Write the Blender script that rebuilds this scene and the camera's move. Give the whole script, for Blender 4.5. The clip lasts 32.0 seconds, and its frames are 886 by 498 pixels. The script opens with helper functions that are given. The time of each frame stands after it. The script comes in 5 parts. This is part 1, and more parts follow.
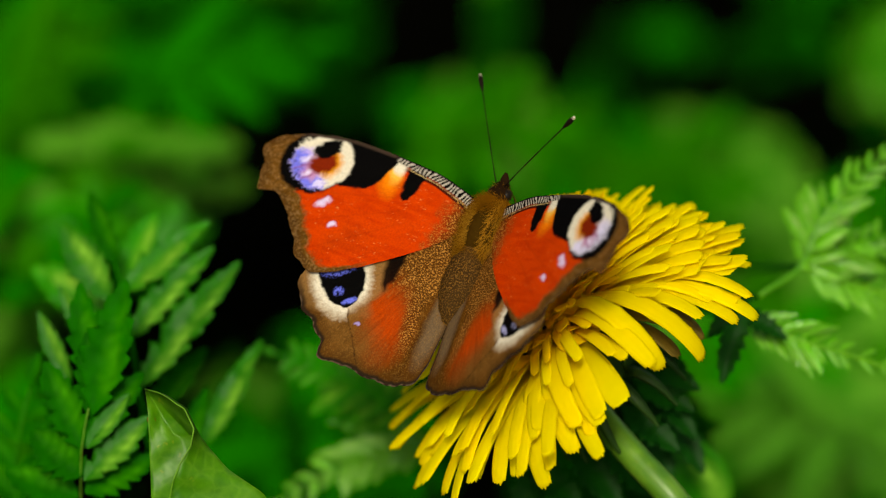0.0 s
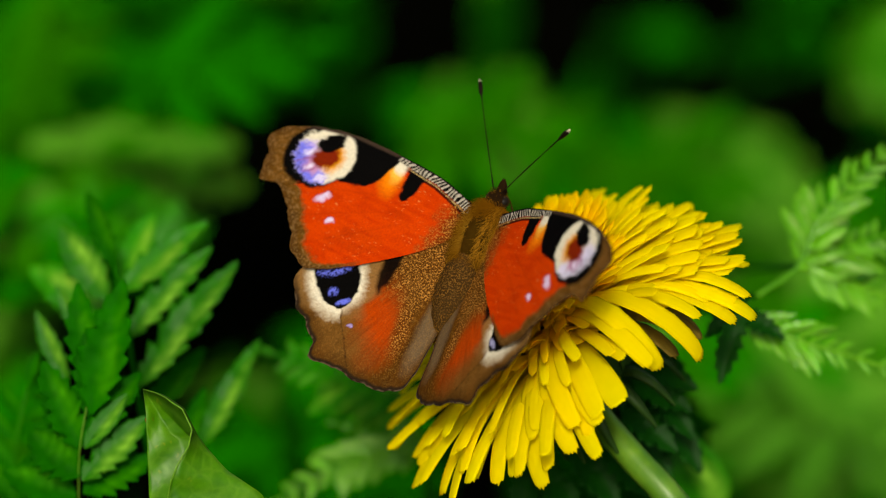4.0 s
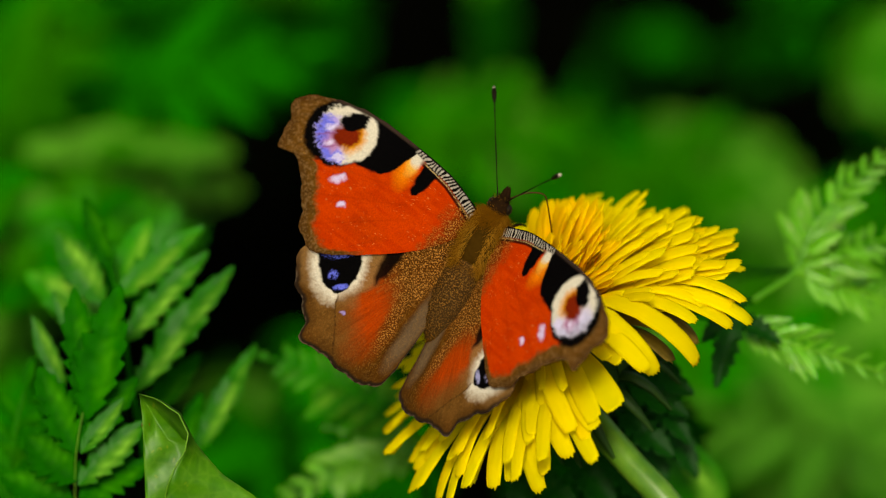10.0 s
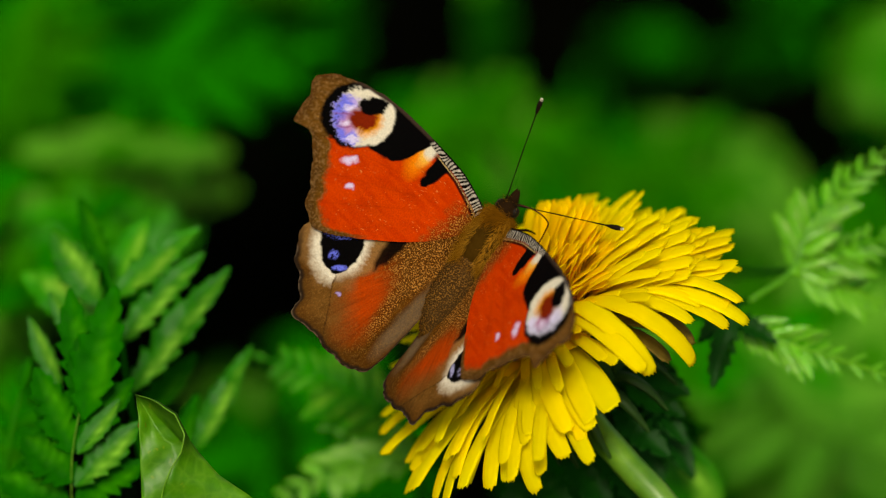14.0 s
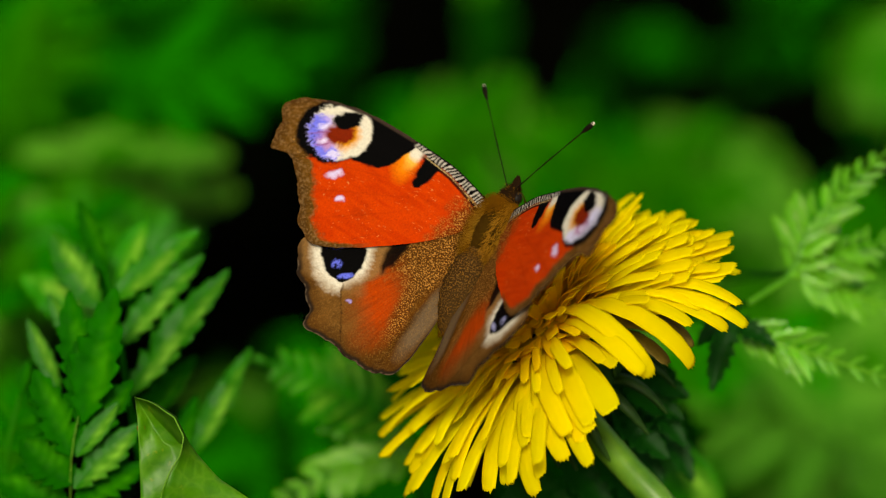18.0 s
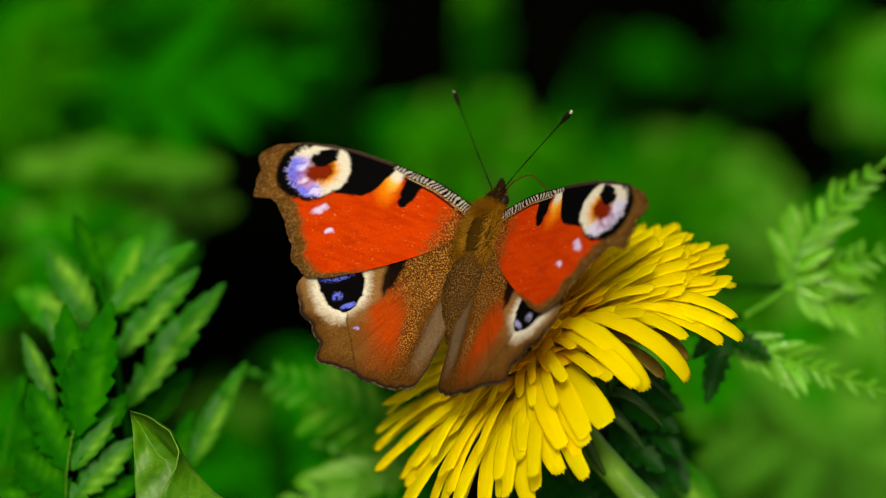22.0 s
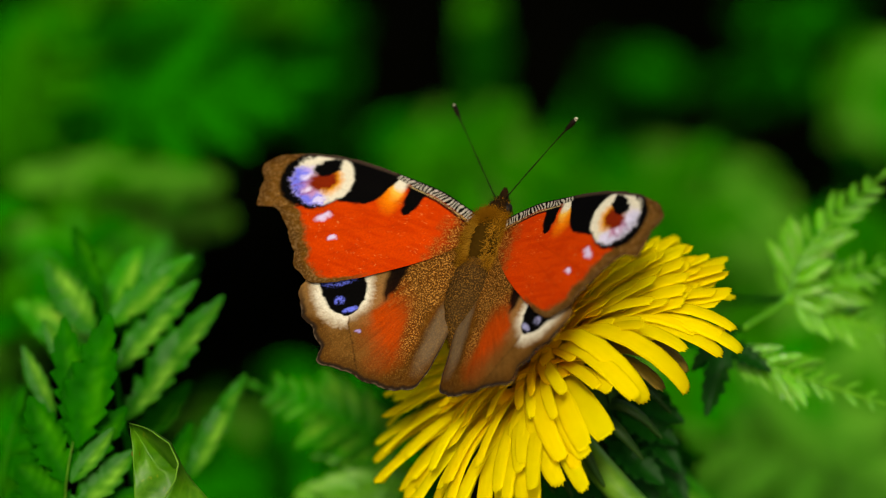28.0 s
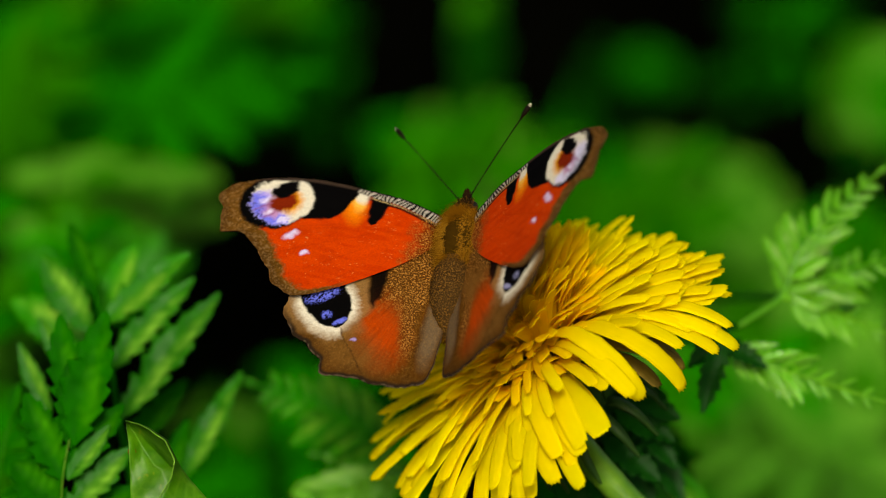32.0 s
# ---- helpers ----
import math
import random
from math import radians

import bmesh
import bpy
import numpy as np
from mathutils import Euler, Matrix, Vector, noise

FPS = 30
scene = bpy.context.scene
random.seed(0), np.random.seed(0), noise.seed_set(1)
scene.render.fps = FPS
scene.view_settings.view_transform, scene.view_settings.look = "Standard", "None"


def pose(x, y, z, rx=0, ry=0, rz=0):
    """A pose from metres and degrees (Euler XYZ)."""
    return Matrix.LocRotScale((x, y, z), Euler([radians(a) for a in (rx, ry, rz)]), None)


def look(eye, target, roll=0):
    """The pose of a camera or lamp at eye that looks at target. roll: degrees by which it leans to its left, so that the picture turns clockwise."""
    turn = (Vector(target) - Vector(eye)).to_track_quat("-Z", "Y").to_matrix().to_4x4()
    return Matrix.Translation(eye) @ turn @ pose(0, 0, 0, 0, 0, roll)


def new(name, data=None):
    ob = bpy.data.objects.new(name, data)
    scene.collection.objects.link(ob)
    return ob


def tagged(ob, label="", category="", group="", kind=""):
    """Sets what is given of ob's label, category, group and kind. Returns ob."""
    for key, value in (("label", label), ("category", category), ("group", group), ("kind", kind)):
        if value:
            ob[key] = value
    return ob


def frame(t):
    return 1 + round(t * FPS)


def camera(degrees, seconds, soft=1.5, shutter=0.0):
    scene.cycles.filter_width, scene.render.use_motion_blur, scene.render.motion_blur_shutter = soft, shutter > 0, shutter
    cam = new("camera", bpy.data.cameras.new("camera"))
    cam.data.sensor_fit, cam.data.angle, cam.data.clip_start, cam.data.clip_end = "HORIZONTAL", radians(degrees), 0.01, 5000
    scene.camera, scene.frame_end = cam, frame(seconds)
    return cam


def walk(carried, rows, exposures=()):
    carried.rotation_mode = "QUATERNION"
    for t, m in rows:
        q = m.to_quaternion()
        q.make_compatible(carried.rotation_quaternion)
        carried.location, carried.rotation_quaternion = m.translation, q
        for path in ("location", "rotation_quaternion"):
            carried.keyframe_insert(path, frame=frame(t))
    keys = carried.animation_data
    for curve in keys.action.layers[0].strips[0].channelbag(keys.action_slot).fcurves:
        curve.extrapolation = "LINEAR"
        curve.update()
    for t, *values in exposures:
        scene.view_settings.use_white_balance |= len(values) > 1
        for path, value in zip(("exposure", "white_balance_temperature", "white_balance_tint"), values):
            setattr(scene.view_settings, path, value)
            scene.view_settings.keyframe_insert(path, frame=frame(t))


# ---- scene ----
# camera: stands still before the flower and turns a little as it is held
FIELD = 12.2
EYE = (0.0, -0.4763, 0.575)
cam = camera(FIELD, 32.0, soft=1.1)
cam.data.dof.use_dof = True
cam.data.dof.focus_distance = 0.546
cam.data.dof.aperture_fstop = 10.5
REACH = 784 / math.tan(radians(FIELD / 2))
# seconds, turn to the left and upwards, in the same small unit
TURNS = [
    (0, 15.3, -6.1), (0.5, 11.9, -7.0), (1, 10.6, -7.2), (1.5, 10.0, -8.9), (2, 9.7, -9.0), (2.5, 9.5, -8.9), (3, 9.5, -8.6), (3.5, 10.7, -7.3), (5.5, 11.2, -3.1),
    (6, 8.1, -2.4), (6.5, 7.5, -1.4), (7, 7.4, -1.5), (7.5, 8.0, -1.7), (8, 7.8, -1.5), (8.5, 6.3, 0.1), (9, 5.2, 0.8), (9.5, 3.7, 1.8), (10, 3.4, 2.3),
    (10.5, 4.7, 4.6), (11, 6.4, 4.3), (11.5, 5.2, 2.8), (12, 4.4, 0.1), (12.5, 1.7, -0.3), (13, 0.0, 0.0), (13.5, -2.7, 2.0), (14, -4.3, 3.2), (14.5, -4.1, 5.8),
    (16.5, -3.0, 4.9), (17, -3.0, 4.9), (17.5, -4.1, 6.0), (18, -6.1, 7.8), (18.5, -7.3, 8.9), (19, -6.7, 11.0), (19.5, -5.0, 12.4), (20, -6.0, 14.0), (20.5, -7.0, 17.3),
    (21, -10.7, 20.8), (21.5, -13.0, 25.1), (22, -15.6, 31.6), (22.5, -15.5, 36.4), (23, -13.6, 40.4), (23.5, -13.2, 42.6), (24, -10.7, 43.8), (24.5, -10.9, 45.8), (25, -11.2, 48.1),
    (25.5, -10.4, 49.5), (27.5, -17.3, 52.4), (28, -17.0, 53.0), (28.5, -20.1, 53.6), (29, -20.2, 51.8), (29.5, -23.6, 52.1), (30, -23.4, 51.6), (30.5, -25.0, 50.4), (31, -24.2, 49.9),
    (31.5, -24.5, 48.5), (32, -24.8, 48.1)]


def held(right, down):
    """The camera's pose, turned by small angles from its first aim."""
    yaw = math.atan(right / REACH)
    lift = math.atan(down / REACH)
    return Matrix.Translation(EYE) @ Euler((0, 0, yaw)).to_matrix().to_4x4() @ Euler((radians(60) + lift, 0, 0)).to_matrix().to_4x4()


walk(cam, [(t, held(a, b)) for t, a, b in TURNS], [(0, -0.12, 7600, 6), (32, -0.12, 7600, 6)])

# ---- world, sun, exposure ----
SUN_FROM = Vector((-0.05, -0.69, 0.72)).normalized()
world = bpy.data.worlds.new("world")
scene.world = world
world.use_nodes = True
wn, wl = world.node_tree.nodes, world.node_tree.links
sky = wn.new("ShaderNodeTexSky")
sky.sky_type = "NISHITA"
sky.sun_disc = False
sky.dust_density = 4.0
sky.sun_elevation = math.asin(SUN_FROM.z)
sky.sun_rotation = math.atan2(SUN_FROM.x, SUN_FROM.y)
wl.new(sky.outputs[0], wn["Background"].inputs[0])
wn["Background"].inputs[1].default_value = 0.125
sun = new("sun", bpy.data.lights.new("sun", "SUN"))
sun.data.energy = 3.25
sun.data.angle = radians(11)
sun.data.color = (1.0, 0.98, 0.90)
sun.matrix_world = look(SUN_FROM * 5, (0, 0, 0))

# ---- helpers of this scene ----
MM = 0.001
# the subject's own axes: x to the right, y up the slope, z towards the viewer, in millimetres
SITE = pose(0, 0, 0.30, 60)


def site(x, y, z):
    return SITE @ Vector((x * MM, y * MM, z * MM))


def site_way(x, y, z):
    return (SITE.to_3x3() @ Vector((x, y, z))).normalized()


def mesh_of(name, verts, faces, material, smooth=True):
    me = bpy.data.meshes.new(name)
    me.from_pydata(verts, [], faces)
    me.materials.append(material)
    if smooth:
        me.polygons.foreach_set("use_smooth", [True] * len(me.polygons))
    me.update()
    return me


def part(name, me, parent, m=None, label=""):
    ob = new(name, me)
    ob.parent = parent
    if m is not None:
        ob.matrix_basis = m
    if label:
        ob["label"] = label
    return ob


def thing(name, m, label, category, group="", kind=""):
    ob = new(name)
    ob.empty_display_size = 0.005
    ob.matrix_basis = m
    return tagged(ob, label, category, group, kind)


def basis(origin, along, up):
    """A pose at origin whose Y runs along and whose Z is near up."""
    y = Vector(along).normalized()
    x = y.cross(Vector(up)).normalized()
    z = x.cross(y)
    m = Matrix((x, y, z)).transposed().to_4x4()
    m.translation = origin
    return m


def tube(path, radii, sides=10, caps=True):
    """Vertices and faces of a tube along path."""
    verts, faces = [], []
    path = [Vector(p) for p in path]
    side = None
    for i, p in enumerate(path):
        way = (path[min(i + 1, len(path) - 1)] - path[max(i - 1, 0)]).normalized()
        if side is None:
            side = way.orthogonal().normalized()
        side = (side - way * side.dot(way)).normalized()
        other = way.cross(side)
        for k in range(sides):
            a = 2 * math.pi * k / sides
            verts.append(p + (side * math.cos(a) + other * math.sin(a)) * radii[i])
    for i in range(len(path) - 1):
        for k in range(sides):
            n = (k + 1) % sides
            faces.append((i * sides + k, i * sides + n, (i + 1) * sides + n, (i + 1) * sides + k))
    if caps:
        faces.append(tuple(range(sides))[::-1])
        faces.append(tuple(range((len(path) - 1) * sides, len(path) * sides)))
    return verts, faces


def bend(points, steps):
    """A smooth line through points (Catmull-Rom)."""
    pts = [Vector(p) for p in points]
    pts = [pts[0] * 2 - pts[1]] + pts + [pts[-1] * 2 - pts[-2]]
    out = []
    for i in range(1, len(pts) - 2):
        a, b, c, d = pts[i - 1:i + 3]
        for k in range(steps):
            t = k / steps
            out.append(0.5 * (2 * b + (c - a) * t + (2 * a - 5 * b + 4 * c - d) * t * t + (3 * b - a - 3 * c + d) * t ** 3))
    out.append(pts[-2])
    return out


# ---- materials ----
def material(name):
    m = bpy.data.materials.new(name)
    m.use_nodes = True
    nt = m.node_tree
    return m, nt, nt.nodes["Principled BSDF"]


def ramp(nt, stops):
    r = nt.nodes.new("ShaderNodeValToRGB")
    e = r.color_ramp.elements
    while len(e) < len(stops):
        e.new(0.5)
    for el, (p, c) in zip(e, stops):
        el.position, el.color = p, (*c, 1)
    return r


def noise_node(nt, scale, detail=4, coords="Object", rough=0.55):
    tc = nt.nodes.new("ShaderNodeTexCoord")
    n = nt.nodes.new("ShaderNodeTexNoise")
    n.inputs["Scale"].default_value = scale
    n.inputs["Detail"].default_value = detail
    n.inputs["Roughness"].default_value = rough
    nt.links.new(tc.outputs[coords], n.inputs["Vector"])
    return n


def bump(nt, bsdf, height, strength, distance):
    b = nt.nodes.new("ShaderNodeBump")
    b.inputs["Strength"].default_value = strength
    b.inputs["Distance"].default_value = distance
    nt.links.new(height, b.inputs["Height"])
    nt.links.new(b.outputs[0], bsdf.inputs["Normal"])
    return b


def mixed(nt, a, b, fac, mode="MIX"):
    m = nt.nodes.new("ShaderNodeMix")
    m.data_type, m.blend_type = "RGBA", mode
    for sock, v in ((m.inputs[0], fac), (m.inputs[6], a), (m.inputs[7], b)):
        if isinstance(v, bpy.types.NodeSocket):
            nt.links.new(v, sock)
        elif isinstance(v, (int, float)):
            sock.default_value = v
        else:
            sock.default_value = (*v, 1)
    return m.outputs[2]


def see_through(nt, bsdf, colour, amount):
    """Lets some light through a thin leaf."""
    tr = nt.nodes.new("ShaderNodeBsdfTranslucent")
    if isinstance(colour, bpy.types.NodeSocket):
        nt.links.new(colour, tr.inputs[0])
    else:
        tr.inputs[0].default_value = (*colour, 1)
    mix = nt.nodes.new("ShaderNodeMixShader")
    mix.inputs[0].default_value = amount
    out = nt.nodes["Material Output"]
    nt.links.new(bsdf.outputs[0], mix.inputs[1])
    nt.links.new(tr.outputs[0], mix.inputs[2])
    nt.links.new(mix.outputs[0], out.inputs[0])


def leaf_material(name, dark, light, gloss=0.45, scale=260.0, through_light=0.25, vary=0.35, spec=0.15, vein_and_gloss=None, net=None):
    m, nt, b = material(name)
    n = noise_node(nt, scale, 5)
    big = noise_node(nt, scale * 0.12, 2)
    info = nt.nodes.new("ShaderNodeObjectInfo")
    isl = nt.nodes.new("ShaderNodeNewGeometry")
    r = ramp(nt, [(0.3, dark), (0.7, light)])
    nt.links.new(n.outputs[0], r.inputs[0])
    r2 = ramp(nt, [(0.35, dark), (0.65, light)])
    nt.links.new(big.outputs[0], r2.inputs[0])
    col = mixed(nt, r.outputs[0], r2.outputs[0], 0.5)
    if net:
        # fine net of paler veins and a few yellowed blots
        tc = nt.nodes.new("ShaderNodeTexCoord")
        vo = nt.nodes.new("ShaderNodeTexVoronoi")
        vo.feature = "DISTANCE_TO_EDGE"
        vo.inputs["Scale"].default_value = net
        nt.links.new(tc.outputs["Object"], vo.inputs["Vector"])
        line = ramp(nt, [(0.0, (0.09, 0.09, 0.09)), (0.14, (0, 0, 0))])
        nt.links.new(vo.outputs["Distance"], line.inputs[0])
        col = mixed(nt, col, (0.26, 0.45, 0.05), line.outputs[0])
        spots = noise_node(nt, net * 0.8, 3)
        gate = ramp(nt, [(0.66, (0, 0, 0)), (0.76, (0.7, 0.7, 0.7))])
        nt.links.new(spots.outputs[0], gate.inputs[0])
        col = mixed(nt, col, (0.38, 0.34, 0.02), gate.outputs[0])
    if vein_and_gloss:
        # paler band beside the midrib: gloss of the folded blade put into colour
        at = nt.nodes.new("ShaderNodeAttribute")
        at.attribute_name = "vein_and_gloss"
        blot = ramp(nt, [(0.40, (0.04, 0.04, 0.04)), (0.62, (1, 1, 1))])
        patch = noise_node(nt, scale * 0.7, 2)
        nt.links.new(patch.outputs[0], blot.inputs[0])
        amount = nt.nodes.new("ShaderNodeMath")
        amount.operation = "MULTIPLY"
        nt.links.new(at.outputs["Fac"], amount.inputs[0])
        nt.links.new(blot.outputs[0], amount.inputs[1])
        col = mixed(nt, col, vein_and_gloss, amount.outputs[0])
    rnd = nt.nodes.new("ShaderNodeMath")
    rnd.operation = "ADD"
    nt.links.new(info.outputs["Random"], rnd.inputs[0])
    nt.links.new(isl.outputs["Random Per Island"], rnd.inputs[1])
    hv = nt.nodes.new("ShaderNodeMapRange")
    hv.inputs[1].default_value, hv.inputs[2].default_value = 0.0, 2.0
    hv.inputs[3].default_value, hv.inputs[4].default_value = 1 - vary, 1 + vary
    nt.links.new(rnd.outputs[0], hv.inputs[0])
    hsv = nt.nodes.new("ShaderNodeHueSaturation")
    nt.links.new(col, hsv.inputs["Color"])
    nt.links.new(hv.outputs[0], hsv.inputs["Value"])
    nt.links.new(hsv.outputs[0], b.inputs["Base Color"])
    b.inputs["Roughness"].default_value = gloss
    b.inputs["Specular IOR Level"].default_value = spec
    bump(nt, b, n.outputs[0], 0.35, 0.0004)
    see_through(nt, b, hsv.outputs[0], through_light)
    return m


LEAF_NEAR = leaf_material("silverweed_leaf", (0.0005, 0.055, 0.0005), (0.005, 0.17, 0.001), spec=0.01, vein_and_gloss=(0.035, 0.24, 0.005))
LEAF_CURL = leaf_material("curled_leaf", (0.012, 0.10, 0.002), (0.085, 0.27, 0.006), gloss=0.4, scale=420, spec=0.25, net=420)
# leaf green darkened to hold the shade under the flower in its colour
LEAF_SHADED = leaf_material("shaded_leaf", (0.001, 0.030, 0.001), (0.004, 0.07, 0.002), through_light=0.1, spec=0.06)
LEAF_FERN = leaf_material("yarrow_leaf", (0.04, 0.27, 0.004), (0.18, 0.50, 0.015), gloss=0.3, spec=0.35, vein_and_gloss=(0.42, 0.64, 0.20))
LEAF_PALE = leaf_material("pale_leaflet", (0.002, 0.085, 0.001), (0.022, 0.22, 0.003), gloss=0.4, spec=0.08, vein_and_gloss=(0.24, 0.54, 0.05))
LEAF_LUSH = leaf_material("lush_leaf", (0.004, 0.14, 0.001), (0.035, 0.32, 0.005), gloss=0.4, spec=0.1, vein_and_gloss=(0.26, 0.54, 0.045))
FAR_GREEN = leaf_material("far_green", (0.0005, 0.09, 0.0005), (0.004, 0.21, 0.001), scale=60, spec=0.0)
FAR_OLIVE = leaf_material("far_olive", (0.005, 0.11, 0.001), (0.028, 0.19, 0.004), scale=60, spec=0.0)
FAR_PALE = leaf_material("far_pale", (0.036, 0.19, 0.008), (0.085, 0.28, 0.02), scale=60, spec=0.02)
# darkened copy of the far green, with the shade among the weeds painted in
FAR_SHADED = leaf_material("far_shaded", (0.0005, 0.022, 0.0005), (0.002, 0.05, 0.001), scale=60, spec=0.0)
LEAF_RIB = leaf_material("pale_rib", (0.09, 0.27, 0.012), (0.20, 0.42, 0.04), gloss=0.4)
BRACT = leaf_material("bract", (0.008, 0.035, 0.004), (0.028, 0.075, 0.010), gloss=0.5)


def petal_material(name, base, tip):
    m, nt, b = material(name)
    n = noise_node(nt, 500, 4)
    info = nt.nodes.new("ShaderNodeObjectInfo")
    c = mixed(nt, base, tip, info.outputs["Random"])
    c2 = mixed(nt, c, (0.92, 0.78, 0.0), n.outputs[0], "MIX")
    m2 = mixed(nt, c, c2, 0.3)
    # deeper orange towards the root of the strap
    pos = nt.nodes.new("ShaderNodeTexCoord")
    sep = nt.nodes.new("ShaderNodeSeparateXYZ")
    nt.links.new(pos.outputs["Object"], sep.inputs[0])
    along = nt.nodes.new("ShaderNodeMapRange")
    along.inputs[1].default_value, along.inputs[2].default_value = 0.002, 0.012
    along.inputs[3].default_value, along.inputs[4].default_value = 0.55, 0.0
    nt.links.new(sep.outputs[0], along.inputs[0])
    m2 = mixed(nt, m2, (0.96, 0.62, 0.0), along.outputs[0])
    nt.links.new(m2, b.inputs["Base Color"])
    b.inputs["Roughness"].default_value = 0.55
    b.inputs["Specular IOR Level"].default_value = 0.1
    tc = nt.nodes.new("ShaderNodeTexCoord")
    mp = nt.nodes.new("ShaderNodeMapping")
    mp.inputs["Scale"].default_value = (150, 2600, 2600)
    st = nt.nodes.new("ShaderNodeTexNoise")
    st.inputs["Scale"].default_value = 1.0
    nt.links.new(tc.outputs["Object"], mp.inputs[0])
    nt.links.new(mp.outputs[0], st.inputs["Vector"])
    bump(nt, b, st.outputs[0], 0.22, 0.0003)
    see_through(nt, b, m2, 0.6)
    return m


PETAL = petal_material("yellow_petal", (0.94, 0.80, 0.0), (0.96, 0.88, 0.001))
PETAL_HEART = petal_material("orange_yellow_petal", (0.98, 0.74, 0.0), (0.98, 0.82, 0.001))
STIGMA = petal_material("orange_stigma", (0.92, 0.58, 0.0), (0.95, 0.72, 0.008))


def stalk_material():
    m, nt, b = material("stalk")
    n = noise_node(nt, 220, 4)
    r = ramp(nt, [(0.3, (0.03, 0.12, 0.005)), (0.7, (0.10, 0.23, 0.016))])
    nt.links.new(n.outputs[0], r.inputs[0])
    nt.links.new(r.outputs[0], b.inputs["Base Color"])
    b.inputs["Roughness"].default_value = 0.38
    b.inputs["Subsurface Weight"].default_value = 0.1
    b.inputs["Subsurface Radius"].default_value = (0.002, 0.003, 0.001)
    bump(nt, b, n.outputs[0], 0.2, 0.0004)
    return m


STALK = stalk_material()


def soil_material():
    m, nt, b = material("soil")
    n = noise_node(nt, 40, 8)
    # near-black tones carry the deep shade between the plants, not only the soil's colour
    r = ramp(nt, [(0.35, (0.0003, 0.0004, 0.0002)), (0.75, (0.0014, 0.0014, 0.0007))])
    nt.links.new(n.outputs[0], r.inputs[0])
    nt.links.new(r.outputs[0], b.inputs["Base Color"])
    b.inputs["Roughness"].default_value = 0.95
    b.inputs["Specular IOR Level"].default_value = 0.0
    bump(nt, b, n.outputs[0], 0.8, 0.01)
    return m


SOIL_SHADED = soil_material()


def plain_material(name, colour, rough, metal=0.0, grain=900, amount=0.4, spec=0.12):
    m, nt, b = material(name)
    n = noise_node(nt, grain, 4)
    c = mixed(nt, colour, tuple(v * amount for v in colour), n.outputs[0])
    nt.links.new(c, b.inputs["Base Color"])
    b.inputs["Roughness"].default_value = rough
    b.inputs["Metallic"].default_value = metal
    b.inputs["Specular IOR Level"].default_value = spec
    bump(nt, b, n.outputs[0], 0.3, 0.0002)
    return m


FUR = plain_material("golden_brown_fur", (0.215, 0.085, 0.005), 0.95, grain=1500, spec=0.0)
FUR_GOLD = plain_material("pale_golden_fur", (0.44, 0.21, 0.02), 0.95, grain=1500, spec=0.0)
FUR_DARK = plain_material("dark_brown_fur", (0.020, 0.009, 0.003), 0.9, grain=1500, spec=0.03)


def dusted_material():
    m, nt, b = material("gold_dusted_brown")
    n = noise_node(nt, 4600, 2, rough=0.6)
    big = noise_node(nt, 300, 2)
    r = ramp(nt, [(0.51, (0.020, 0.008, 0.001)), (0.62, (0.23, 0.105, 0.018))])
    nt.links.new(n.outputs[0], r.inputs[0])
    c = mixed(nt, r.outputs[0], (0.05, 0.026, 0.008), big.outputs[0])
    nt.links.new(c, b.inputs["Base Color"])
    b.inputs["Roughness"].default_value = 0.85
    b.inputs["Specular IOR Level"].default_value = 0.02
    bump(nt, b, n.outputs[0], 0.5, 0.0003)
    return m


DUSTED = dusted_material()
BACK = plain_material("olive_brown_back", (0.050, 0.024, 0.003), 0.8, grain=1400, amount=0.4, spec=0.0)
BLACK = plain_material("black_chitin", (0.012, 0.009, 0.006), 0.4)
FEELER = plain_material("dark_feeler", (0.010, 0.006, 0.003), 0.6, spec=0.05)
PALE_TIP = plain_material("pale_club_tip", (0.75, 0.68, 0.5), 0.6)
PROBOSCIS = plain_material("red_brown_proboscis", (0.075, 0.014, 0.004), 0.5)
RUSTY = plain_material("rusty_blemish", (0.20, 0.12, 0.008), 0.8)
BROWN_DRY = plain_material("withered_floret", (0.16, 0.11, 0.012), 0.7)


def wing_material():
    m, nt, b = material("wing_scales")
    at = nt.nodes.new("ShaderNodeAttribute")
    at.attribute_name = "scales"
    fine = noise_node(nt, 4200, 2)
    r = ramp(nt, [(0.3, (0.86, 0.86, 0.86)), (0.7, (1.10, 1.10, 1.10))])
    nt.links.new(fine.outputs[0], r.inputs[0])
    c = mixed(nt, at.outputs["Color"], r.outputs[0], 1.0, "MULTIPLY")
    # golden scales strewn where the attribute's fourth channel says so
    strewn = noise_node(nt, 5000, 2, rough=0.6)
    gate = ramp(nt, [(0.52, (0, 0, 0)), (0.61, (1, 1, 1))])
    nt.links.new(strewn.outputs[0], gate.inputs[0])
    amount = nt.nodes.new("ShaderNodeMath")
    amount.operation = "MULTIPLY"
    nt.links.new(gate.outputs[0], amount.inputs[0])
    nt.links.new(at.outputs["Alpha"], amount.inputs[1])
    gold = mixed(nt, c, (0.34, 0.155, 0.032), amount.outputs[0])
    nt.links.new(gold, b.inputs["Base Color"])
    b.inputs["Roughness"].default_value = 0.7
    b.inputs["Specular IOR Level"].default_value = 0.02
    bump(nt, b, fine.outputs[0], 0.25, 0.00015)
    see_through(nt, b, gold, 0.05)
    return m


WING = wing_material()

